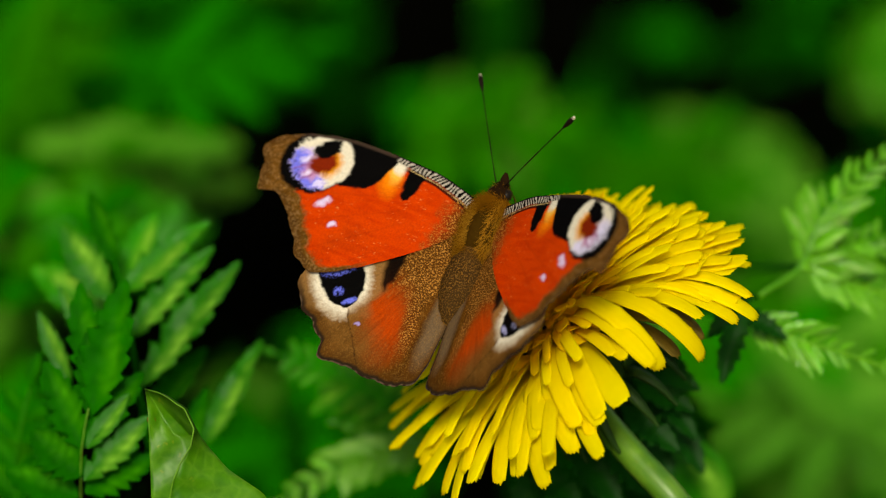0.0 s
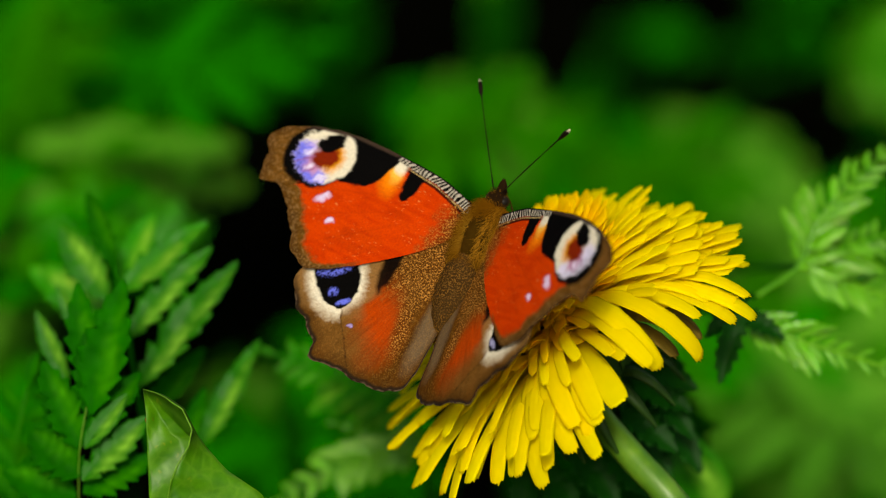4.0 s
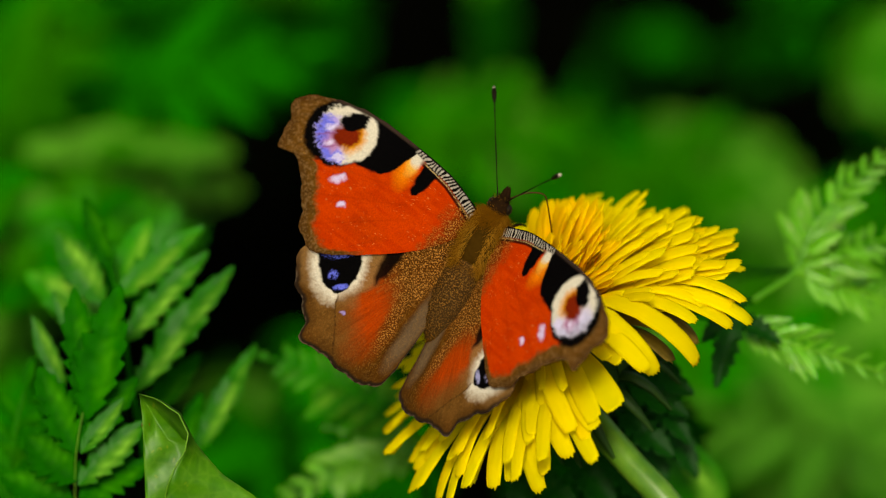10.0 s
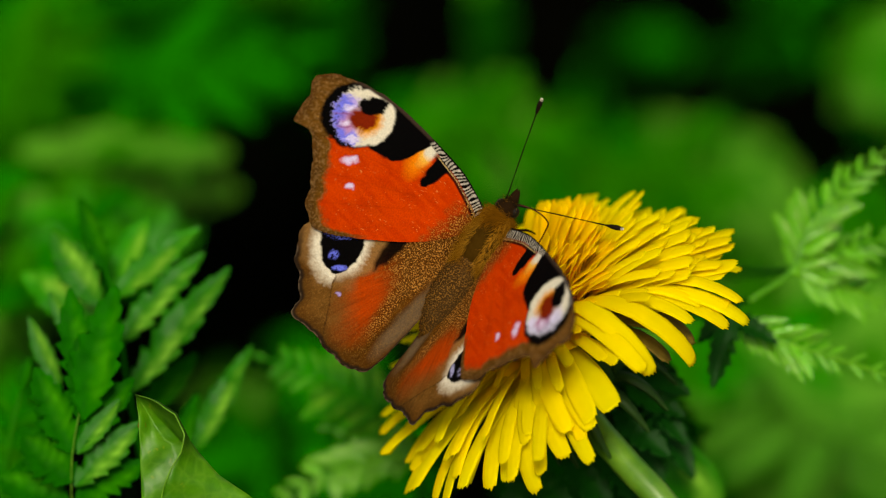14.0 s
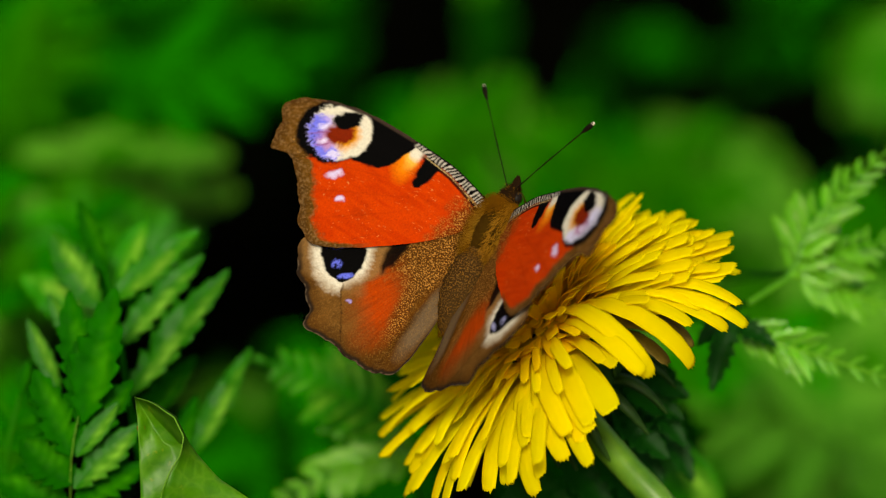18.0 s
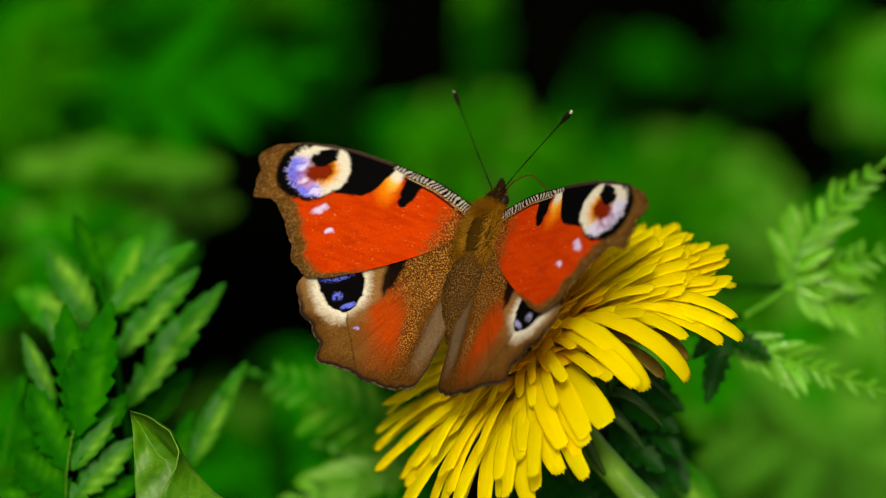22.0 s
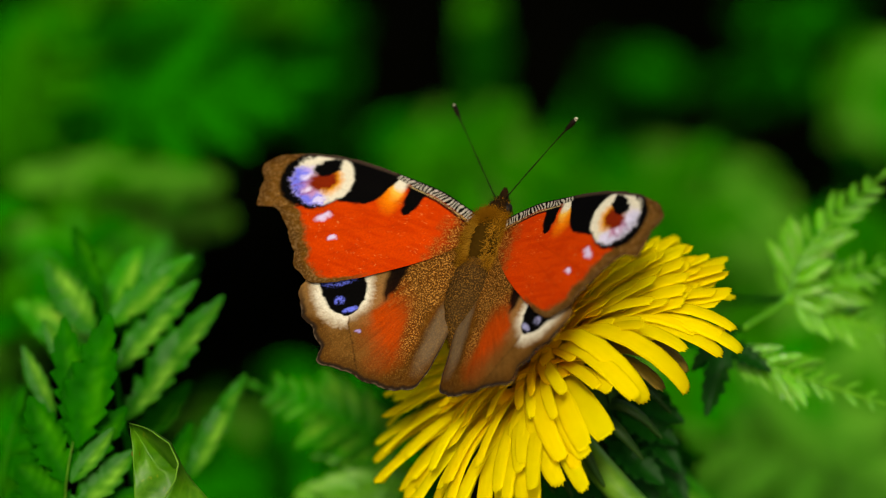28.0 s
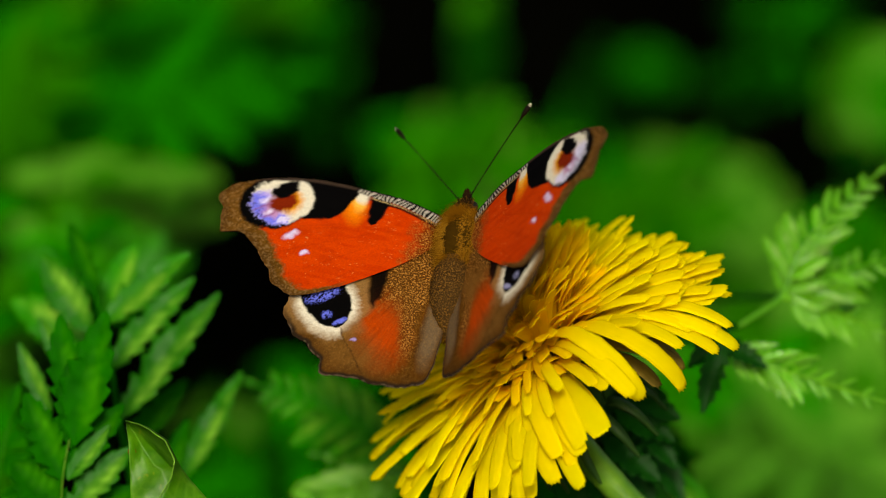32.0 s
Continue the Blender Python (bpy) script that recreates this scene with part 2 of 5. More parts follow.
# ---- ground ----
def ground():
    n = 48
    verts, faces = [], []
    for i in range(n + 1):
        for j in range(n + 1):
            u, v = 2 * i / n - 1, 2 * j / n - 1
            x, y = 60 * math.copysign(abs(u) ** 4, u), 60 * math.copysign(abs(v) ** 4, v)
            near = max(0.0, 1 - math.hypot(x, y) / 3)
            verts.append((x, y, near * 0.02 * noise.noise((x * 9, y * 9, 0)) - 0.012))
    for i in range(n):
        for j in range(n):
            a = i * (n + 1) + j
            faces.append((a, a + n + 1, a + n + 2, a + 1))
    ob = new("ground", mesh_of("ground", verts, faces, SOIL_SHADED))
    tagged(ob, "bare soil, near-black with the shade under the plants in its colour", "ground", kind="structure")


ground()


# ---- dandelion ----
HEAD_AT = site(15.3, -11.2, -10.0)
HEAD_UP = site_way(-0.54, 0.74, 0.40)


def petal_mesh(length, width, lean, droop, seed, mat):
    """A strap floret: grows from the origin outwards along X while Z is the flower's axis; lean and droop are its angles from the axis."""
    rnd = random.Random(seed)
    along = (0, 0.14, 0.3, 0.46, 0.62, 0.76, 0.86, 0.93, 0.97, 1.0)
    rows, cols = len(along), 9
    top, under = [], []
    x = z = 0.0
    twist = rnd.uniform(-0.35, 0.35)
    sway = rnd.uniform(-0.07, 0.07)
    wave = rnd.uniform(-5, 5)
    ends = [rnd.uniform(-0.12, 0.22) for _ in range(5)]
    last = 0.0
    for i, s in enumerate(along):
        ang = radians(lean + (droop - lean) * s ** 1.8 + wave * math.sin(math.pi * s * 1.6))
        x += math.sin(ang) * length * (s - last)
        z += math.cos(ang) * length * (s - last)
        last = s
        w = width * (0.34 + 0.66 * min(1, s * 1.6) ** 0.8)
        if s > 0.7:
            w *= 1 - 0.26 * ((s - 0.7) / 0.3) ** 3
        tx, tz = math.sin(ang), math.cos(ang)
        nx, nz = -tz, tx
        for k in range(cols):
            c = 2 * k / (cols - 1) - 1
            # rounded back with shallow grooves
            dip = 0.08 * width * (0.5 - c * c) + 0.018 * width * math.cos(c * 10) * min(1, s * 3) + 0.14 * width * twist * c * s
            ext = 0.0
            if i == rows - 1:
                ext = (ends[k // 2] if k % 2 == 0 else -0.28) - 0.5 * abs(c) ** 3
            elif i == rows - 2:
                ext = -0.3 * abs(c) ** 3
            yy = c * w / 2 + sway * length * s * s
            px, pz = x + nx * dip + tx * ext, z + nz * dip + tz * ext
            top.append((px * MM, yy * MM, pz * MM))
            under.append(((px - nx * 0.10) * MM, yy * MM, (pz - nz * 0.10) * MM))
    n = rows * cols
    faces = []
    for i in range(rows - 1):
        for k in range(cols - 1):
            a = i * cols + k
            faces.append((a, a + cols, a + cols + 1, a + 1))
            faces.append((n + a, n + a + 1, n + a + cols + 1, n + a + cols))
    for i in range(rows - 1):
        for k in (0, cols - 1):
            a, b = i * cols + k, (i + 1) * cols + k
            faces.append((a, n + a, n + b, b) if k == 0 else (a, b, n + b, n + a))
    e = (rows - 1) * cols
    for k in range(cols - 1):
        faces.append((e + k, n + e + k, n + e + k + 1, e + k + 1))
    return mesh_of("petal", top + under, faces, mat)


def dandelion():
    rnd = random.Random(5)
    up = HEAD_UP
    m = basis(HEAD_AT, site_way(0.81, 0.58, 0.0), up)
    flower = thing("dandelion", m, "yellow dandelion in full bloom on a pale green stalk", "flower")
    # rings of florets from the rim to the heart: how many, length, width, lean at the root, lean at the tip, root's distance and height
    rings = ((40, 22.6, 2.6, 81, 119, 4.6, -1.0, PETAL), (40, 22.8, 2.6, 77, 116, 4.6, -0.6, PETAL), (40, 22.2, 2.5, 73, 111, 4.5, -0.1, PETAL), (38, 21.4, 2.4, 69, 107, 4.4, 0.3, PETAL),
             (36, 20.4, 2.2, 66, 104, 4.2, 0.8, PETAL), (34, 18.8, 2.0, 62, 100, 3.9, 1.3, PETAL), (32, 16.4, 1.8, 57, 95, 3.5, 1.9, PETAL),
             (32, 13.0, 1.5, 51, 88, 3.1, 2.5, PETAL_HEART), (30, 9.8, 1.3, 44, 80, 2.6, 3.2, PETAL_HEART), (26, 7.4, 1.1, 34, 68, 2.0, 3.8, PETAL_HEART), (20, 5.6, 1.0, 22, 54, 1.2, 4.3, PETAL_HEART))
    for r, (count, length, width, lean, droop, root, high, mat) in enumerate(rings):
        kinds = [petal_mesh(length * rnd.uniform(0.86, 1.06), width * rnd.uniform(0.86, 1.08), lean + rnd.uniform(-3, 3), droop + rnd.uniform(-6, 6), 40 * r + k, mat) for k in range(12)]
        for k in range(count):
            a = 360 * (k + 0.5 * (r % 2) + rnd.uniform(-0.22, 0.22)) / count
            turn = (a + 180) % 360 - 180
            if r < 5 and (-2 < turn < 50 or (turn > -16 and turn < 0 and r % 2)):
                continue
            # the far side of the head still stands up
            lies = max(0.0, math.cos(radians(a + 35))) ** 0.6
            tilt = -12.5 * max(0.0, -math.cos(radians(a - 15))) - 5 * max(0.0, math.cos(radians(a - 25))) + lies * (1.0, 3, 5, 7, 9, 11, 14, 17, 18, 14, 8)[r]
            pm = pose(0, 0, high * MM, 0, 0, a) @ pose(root * MM, 0, 0, rnd.uniform(-8, 8), tilt + rnd.uniform(-2, 2), rnd.uniform(-5, 5))
            stretch = 0.985 - 0.04 * max(0.0, math.cos(radians(a - 130))) + 0.05 * math.cos(radians(a - 62)) + 0.16 * max(0.0, math.cos(radians(a + 44)))
            far = max(0.0, math.cos(radians(a - 110)))
            if lies > 0.35 and ((r in (4, 5, 6) and k % 3) or (r in (1, 2, 3) and k % 2) or r > 7):
                continue
            wide = 1 + 0.2 * far - 0.06 * lies
            part("petal", kinds[rnd.randrange(12)], flower, pm @ Matrix.Diagonal((stretch, wide, stretch, 1)))
            if (far > 0.3 or 150 < a < 215) and r < 8:
                # slender florets packed between them on the far side
                size = stretch * rnd.uniform(0.80, 1.0)
                between = pose(0, 0, (high + 0.3) * MM, 0, 0, a + 180 / count) @ pose(root * MM, 0, 0, rnd.uniform(-8, 8), tilt + rnd.uniform(-4, 3), rnd.uniform(-4, 4))
                part("petal", kinds[rnd.randrange(12)], flower, between @ Matrix.Diagonal((size, 1.15, size, 1)))
            if 125 < a < 215 and r in (1, 3, 5, 6):
                size = stretch * rnd.uniform(0.84, 0.98)
                between = pose(0, 0, (high + 0.5) * MM, 0, 0, a + 90 / count) @ pose(root * MM, 0, 0, rnd.uniform(-8, 8), tilt + rnd.uniform(-4, 2), rnd.uniform(-6, 6))
                part("petal", kinds[rnd.randrange(12)], flower, between @ Matrix.Diagonal((size, 1.1, size, 1)))
    # short tousled florets round the heart
    tufts = [petal_mesh(rnd.uniform(6.5, 10.5), rnd.uniform(1.7, 2.3), rnd.uniform(38, 66), rnd.uniform(76, 112), 600 + k, PETAL_HEART) for k in range(10)]
    for k in range(84):
        a = rnd.uniform(-110, 70) if k % 4 else rnd.uniform(0, 360)
        root = rnd.uniform(1.5, 7.0)
        part("petal", tufts[k % 10], flower, pose(0, 0, (4.6 - 0.45 * root) * MM, 0, 0, a) @ pose(root * MM, 0, 0, rnd.uniform(-25, 25), rnd.uniform(-14, 16), rnd.uniform(-40, 40)))
    # slender florets that still stand upright behind the heart
    spires = [petal_mesh(rnd.uniform(10.5, 15.0), rnd.uniform(1.6, 2.4), rnd.uniform(12, 34), rnd.uniform(45, 80), 650 + k, PETAL_HEART) for k in range(10)]
    for k in range(90):
        a, root = rnd.uniform(0, 140), rnd.uniform(1.5, 6.0)
        part("petal", spires[k % 10], flower, pose(0, 0, (4.2 - 0.35 * root) * MM, 0, 0, a) @ pose(root * MM, 0, 0, rnd.uniform(-12, 12), 2.2 * root - 6 + rnd.uniform(-6, 6), rnd.uniform(-20, 20)))
    # single arched florets on the sparse side: angle, length, lean at the root and at the tip, root's height, width
    for k, (a, length, lean, droop, high, width) in enumerate(((31, 29.0, 53, 192, 2.7, 2.7), (18, 27.0, 53, 183, 3.2, 2.8), (12.6, 25.0, 57, 151, 2.2, 2.6), (2.7, 21.8, 75, 123, 0.5, 3.6), (10.9, 20.1, 68, 109, 1.0, 1.8),
                                                               (-3.4, 22.2, 75, 119, 0.2, 3.0), (-10.6, 22.5, 77, 124, 0.3, 2.8), (-15.2, 23.2, 68, 134, 1.2, 2.7), (-21.7, 23.8, 70, 154, 1.6, 2.8), (-30, 26.4, 75, 156, 1.0, 2.8),
                                                               (49.6, 28.4, 67, 170, 1.2, 2.6), (47.5, 25.8, 68, 162, 0.9, 2.4), (48.9, 22.4, 68, 144, 1.5, 2.6), (55, 27.0, 66, 150, 0.6, 2.4), (76, 23.8, 79, 135, 0.2, 2.4), (43, 21.8, 66, 148, 2.0, 2.2))):
        part("petal", petal_mesh(length, width, lean, droop, 700 + k, PETAL), flower, pose(0, 0, high * MM, 0, 0, a) @ pose(4.4 * MM, 0, 0, rnd.uniform(-6, 6), 0, 0))
    # curled stigmas in the heart
    curls = []
    for k in range(6):
        h, c = rnd.uniform(4.6, 6.6), rnd.uniform(0.3, 0.7)
        pts = bend([(0, 0, 0), (0.3, 0.1, h * 0.5), (0.6, 0, h), (0.6 + c, 0.2, h + 0.3), (0.75 + c, 0.3, h - 0.3), (0.5 + c, 0.1, h - 0.5)], 4)
        v, f = tube([p * MM for p in pts], [0.16 * MM] * len(pts), 6)
        curls.append(mesh_of("stigma", v, f, STIGMA))
    for k in range(80):
        a, r = rnd.uniform(0, 360), 7.0 * math.sqrt(rnd.random())
        part("stigma", curls[k % 6], flower, pose(0, 0, 4.2 * MM, 0, 0, a) @ pose(r * 0.5 * MM, 0, 0, rnd.uniform(-12, 12), 4.5 * r + rnd.uniform(-8, 8), rnd.uniform(0, 360)))
    # green cup under the florets
    cup = [(0, 0, -9), (0, 0, -8), (0, 0, -5), (0, 0, -1.5), (0, 0, 1.5)]
    v, f = tube([Vector(p) * MM for p in cup], [2.2 * MM, 4.2 * MM, 5.6 * MM, 5.4 * MM, 4.4 * MM], 20)
    part("receptacle", mesh_of("receptacle", v, f, BRACT), flower, None, "green cup of the flower head")
    for k in range(26):
        inner = k < 14
        a = 360 * k / 14 if inner else 360 * (k - 14) / 12 + 11
        pts = [(5.0, -8.5), (6.2, -5.0), (6.6, -1.0), (7.8, 3.0)] if inner else [(4.6, -8.0), (7.5, -8.8), (9.6, -11.5), (10.2, -15.5)]
        part("bract", strap_mesh(pts, 2.6 if inner else 2.2, BRACT), flower, pose(0, 0, 0, 0, 0, a + rnd.uniform(-5, 5)))
    for k, (a, length, lean, droop) in enumerate(((42, 18.0, 70, 176), (46, 19.0, 68, 172), (50, 18.5, 72, 170), (38, 16.5, 78, 160))):
        part("withered_floret", petal_mesh(length, 2.4, lean, droop, 800 + k, BROWN_DRY), flower, pose(0, 0, -0.6 * MM, 0, 0, a) @ pose(4.4 * MM, 0, 0, 14 - 9 * k, 0, 0), "brownish folded floret under the rim")
    # stalk down to the soil
    inv = m.inverted()
    low = site(38.0, -46.0, -4)
    line = bend([m @ Vector((0, 0, -0.008)), site(19.5, -21.8, -13.0), site(24.6, -28.2, -9.0), site(30.4, -34.6, -6.0), low, Vector((low.x + 0.006, low.y + 0.001, low.z - 0.06)), Vector((low.x + 0.012, low.y + 0.004, -0.014))], 8)
    rad = [1.9 * MM + 0.3 * MM * i / len(line) for i in range(len(line))]
    v, f = tube([inv @ p for p in line], rad, 16)
    part("stalk", mesh_of("stalk", v, f, STALK), flower, None, "pale green hollow stalk")


def strap_mesh(profile, width, mat):
    """A short narrow scale along a line of (out, up) in millimetres."""
    pts = bend([(a, 0, b) for a, b in profile], 3)
    verts, faces = [], []
    n = len(pts)
    for i, p in enumerate(pts):
        s = i / (n - 1)
        w = width * (0.9 - 0.75 * s ** 2.2) / 2
        way = (pts[min(i + 1, n - 1)] - pts[max(i - 1, 0)]).normalized()
        nor = Vector((-way.z, 0, way.x))
        for side in (0, 0.35):
            for k, c in enumerate((-1, 0, 1)):
                q = p + Vector((0, c * w, 0)) - nor * (side + (0.3 * w if c else 0))
                verts.append(q * MM)
    for i in range(n - 1):
        a, b = i * 6, (i + 1) * 6
        for k in range(2):
            faces.append((a + k, b + k, b + k + 1, a + k + 1))
            faces.append((a + 3 + k, a + 4 + k, b + 4 + k, b + 3 + k))
        faces.append((a, a + 3, b + 3, b))
        faces.append((a + 2, b + 2, b + 5, a + 5))
    return mesh_of("strap", verts, faces, mat)


dandelion()


# ---- leaves ----
def leaflet_mesh(length, width, teeth, mat, fold=0.25, arch=0.12, depth=0.35, seed=0):
    """A toothed leaflet along Y, in millimetres, folded along its midrib, with veins that dip."""
    rnd = random.Random(seed)
    bites = [[rnd.uniform(0.55, 1.35) for _ in range(teeth + 1)] for _ in range(2)]
    per = 6
    rows = teeth * per + 1
    cols = 7
    up, down, faces = [], [], []
    for i in range(rows):
        s = i / (rows - 1)
        body = math.sin(math.pi * min(1, s ** 0.75)) ** 0.75
        if s < 0.06:
            body = max(body, 0.10)
        ph = (i % per) / per
        for k in range(cols):
            c = 2 * k / (cols - 1) - 1
            saw = 1 - min(0.75, depth * bites[c > 0][i // per]) * ((1 - ph) if abs(c) > 0.9 else (1 - ph) * 0.25) * (0.6 + 0.4 * (1 - s))
            x = c * width / 2 * body * saw
            ahead = abs(c) ** 1.5 * length * 0.05 * body
            vein_and_gloss = 0.014 * width * math.cos(2 * math.pi * ((s * teeth) - abs(c) * 0.9)) * (abs(c) > 0.1) * body
            z = fold * abs(x) - arch * length * s * s + vein_and_gloss + 0.02 * length * noise.noise((x * 0.3, s * 5, seed * 3.1))
            up.append((x * MM, (s * length + ahead) * MM, z * MM))
            down.append((x * MM, (s * length + ahead) * MM, (z - 0.16 - (0.25 if k == cols // 2 else 0)) * MM))
    n = rows * cols
    for i in range(rows - 1):
        for k in range(cols - 1):
            a = i * cols + k
            faces.append((a, a + 1, a + cols + 1, a + cols))
            faces.append((n + a, n + a + cols, n + a + cols + 1, n + a + 1))
        for k in (0, cols - 1):
            a, b = i * cols + k, (i + 1) * cols + k
            faces.append((a, b, n + b, n + a) if k == 0 else (a, n + a, n + b, b))
    me = mesh_of("leaflet", up + down, faces, mat)
    # painted gloss band on one side of the midrib, rippled by side veins
    shade = []
    for i in range(rows):
        s = i / (rows - 1)
        for k in range(cols):
            c = 2 * k / (cols - 1) - 1
            band = max(0.0, 1 - abs(c - 0.28) / 0.55) * min(1, s * 6) * min(1, (1 - s) * 3)
            shade.append(min(1.0, band * (0.85 + 0.2 * math.cos(2 * math.pi * (s * teeth - abs(c) * 0.9)))))
    layer = me.attributes.new("vein_and_gloss", "FLOAT", "POINT")
    layer.data.foreach_set("value", shade + [v * 0.5 for v in shade])
    return me


def rachis(points, r0, r1, mat, parent, inv):
    line = bend(points, 8)
    v, f = tube([inv @ p for p in line], [r0 * MM + (r1 - r0) * MM * i / (len(line) - 1) for i in range(len(line))], 8)
    return part("rachis", mesh_of("rachis", v, f, mat), parent)


def to_soil(top, radius, mat, parent, inv, by=(0.0, 0.0)):
    """A stalk from a leaf's root, bent a little, down to the soil."""
    foot = Vector((top.x + by[0] * 1.6, top.y + by[1] * 1.6 + 0.01, -0.014))
    knee = Vector((top.x + by[0], top.y + by[1], top.z * (0.38 if by[1] > 0.1 else 0.6)))
    line = bend([top, knee, foot], 5)
    v, f = tube([inv @ p for p in line], [radius * MM * (1 + 0.4 * i / len(line)) for i in range(len(line))], 6)
    return part("leaf_stalk", mesh_of("leaf_stalk", v, f, mat), parent)


def feather_leaf(name, label, spine, pairs, length, width, teeth, mat, face, group="", first=0.25, rise=50, seed=1, taper=0.45, fold=0.25, depth=0.35):
    """A pinnate leaf: a rachis through site points with pairs of toothed leaflets and one at the tip."""
    rnd = random.Random(seed)
    pts = [site(*p) for p in spine]
    root = Matrix.Translation(pts[0])
    leaf = thing(name, root, label, "leaf", group)
    inv = root.inverted()
    rachis(pts, 0.38, 0.2, LEAF_PALE if mat is LEAF_NEAR else mat, leaf, inv)
    to_soil(pts[0], 0.45, LEAF_SHADED, leaf, inv, (-0.02, 0.29) if spine[0][0] > 30 else (0.0, 0.03))
    line = bend(pts, 20)
    n = len(line)
    up = site_way(*face)
    for p in range(pairs):
        s = first + (0.97 - first) * p / pairs
        i = min(n - 2, int(s * (n - 1)))
        way = (line[i + 1] - line[i]).normalized()
        size = 1 - taper * s if s > 0.5 else 0.75 + 0.05 * p
        for side in (-1, 1):
            across = way.cross(up).normalized() * side
            a = radians(rise + rnd.uniform(-7, 7))
            go = way * math.cos(a) + across * math.sin(a) + up * rnd.uniform(-0.15, 0.2)
            nor = up + across * rnd.uniform(-0.35, 0.35) + way * rnd.uniform(-0.3, 0.3)
            me = leaflet_mesh(length * size * rnd.uniform(0.88, 1.1), width * size * rnd.uniform(0.9, 1.1), teeth, mat, fold, seed=rnd.randrange(999), depth=depth)
            part("leaflet", me, leaf, inv @ basis(line[i] + go * 0.0004, go, nor))
    way = (line[-1] - line[-3]).normalized()
    part("leaflet", leaflet_mesh(length * (1 - taper) * 1.05, width * (1 - taper), teeth, mat, fold, seed=7), leaf, inv @ basis(line[-1], way, up))
    return leaf


def spot(x, y, z):
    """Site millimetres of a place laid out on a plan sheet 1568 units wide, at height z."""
    k = (550.0 - z) / REACH
    return ((x - 784) * k, (441 - y) * k, z)


def leaf_of(label, group, stem, leaflets, face, seed, stem_mat, radius=0.5):
    """A leaf with a bent stem and single toothed leaflets: root and tip on the plan sheet, height at both, width, teeth, depth of the teeth, material."""
    pts = [site(*spot(*p)) for p in stem]
    leaf = thing("feather_leaf", Matrix.Translation(pts[0]), label, "leaf", group)
    inv = leaf.matrix_basis.inverted()
    rachis(pts, radius, radius * 0.5, stem_mat, leaf, inv)
    to_soil(pts[0], radius, LEAF_SHADED, leaf, inv, (0.0, 0.03))
    for k, (bx, by, tx, ty, bz, tz, width, teeth, depth, mat) in enumerate(leaflets):
        a, b = site(*spot(bx, by, bz)), site(*spot(tx, ty, tz))
        me = leaflet_mesh((b - a).length / MM, width * 1.05, teeth, mat, 0.3, 0.03, depth, seed + k)
        part("leaflet", me, leaf, inv @ basis(a, b - a, site_way(*face)))
    return leaf


def all_leaves():
    g = "toothed feather leaves beside the flower"
    N_, P_ = LEAF_NEAR, LEAF_PALE
    # dark leaf in front, cut deeply into lobes, on a pale midrib
    leaf_of("dark green feather-shaped leaf with deeply toothed leaflets", g, [(136, 1010, -26), (130, 880, -16), (133, 790, -11.9), (150, 700, -12.2)],
            ((152, 740, 208, 500, -12, -12, 7.4, 7, 0.5, N_), (152, 705, 126, 506, -14, -15, 5.6, 6, 0.5, N_), (146, 745, 143, 590, -13, -13, 4.6, 6, 0.5, N_), (134, 800, 66, 646, -13, -14, 6.2, 7, 0.5, N_),
             (132, 850, 42, 768, -14, -15, 7.6, 7, 0.5, N_), (126, 885, -6, 838, -18, -19, 6.4, 6, 0.4, N_), (140, 785, 240, 664, -13, -15, 5.6, 6, 0.5, N_), (140, 800, 216, 702, -12.4, -13.4, 3.4, 5, 0.3, P_),
             (136, 858, 252, 742, -14, -15, 5.6, 6, 0.5, P_), (138, 880, 262, 812, -16, -17, 6.2, 6, 0.5, N_), (120, 770, 78, 700, -18, -18, 6.0, 5, 0.5, N_), (150, 900, 90, 960, -18, -19, 7.0, 5, 0.5, N_)),
            (-0.15, 0.3, 0.94), 300, LEAF_RIB, 0.12)
    # long leaflets that reach up on both sides of a leaf behind it
    leaf_of("long toothed leaflets with painted pale gloss bands on one stem", g, [(300, 1000, -34), (262, 850, -32), (232, 690, -30), (212, 560, -30), (185, 450, -32)],
            ((232, 694, 408, 466, -28, -28, 6.4, 8, 0.42, P_), (214, 606, 364, 440, -30, -32, 5.4, 7, 0.42, P_), (205, 525, 358, 394, -33, -36, 5.6, 6, 0.42, LEAF_LUSH), (196, 480, 143, 345, -33, -36, 3.8, 6, 0.45, N_),
             (182, 540, 92, 400, -33, -36, 6.0, 7, 0.35, P_), (140, 606, 90, 512, -27, -27, 3.0, 6, 0.35, P_), (112, 690, 52, 556, -26, -27, 3.4, 6, 0.35, P_), (345, 800, 448, 606, -36, -36, 4.6, 8, 0.42, P_),
             (240, 760, 352, 620, -40, -42, 5.0, 6, 0.4, N_), (300, 860, 352, 690, -36, -38, 4.6, 6, 0.4, N_), (205, 510, 262, 380, -40, -44, 6.0, 6, 0.35, LEAF_LUSH), (190, 560, 40, 480, -44, -48, 7.0, 6, 0.35, LEAF_LUSH)),
            (-0.35, 0.3, 0.9), 330, LEAF_NEAR, 0.5)
    feather_leaf("feather_leaf", "green feather-shaped leaf with deeply toothed leaflets", [spot(20, 1000, -42), spot(15, 880, -40), spot(20, 780, -38), spot(40, 690, -38)], 4, 9, 4.6, 5, LEAF_NEAR, (-0.2, 0.5, 0.85), g, 0.3, 50, 9)


all_leaves()


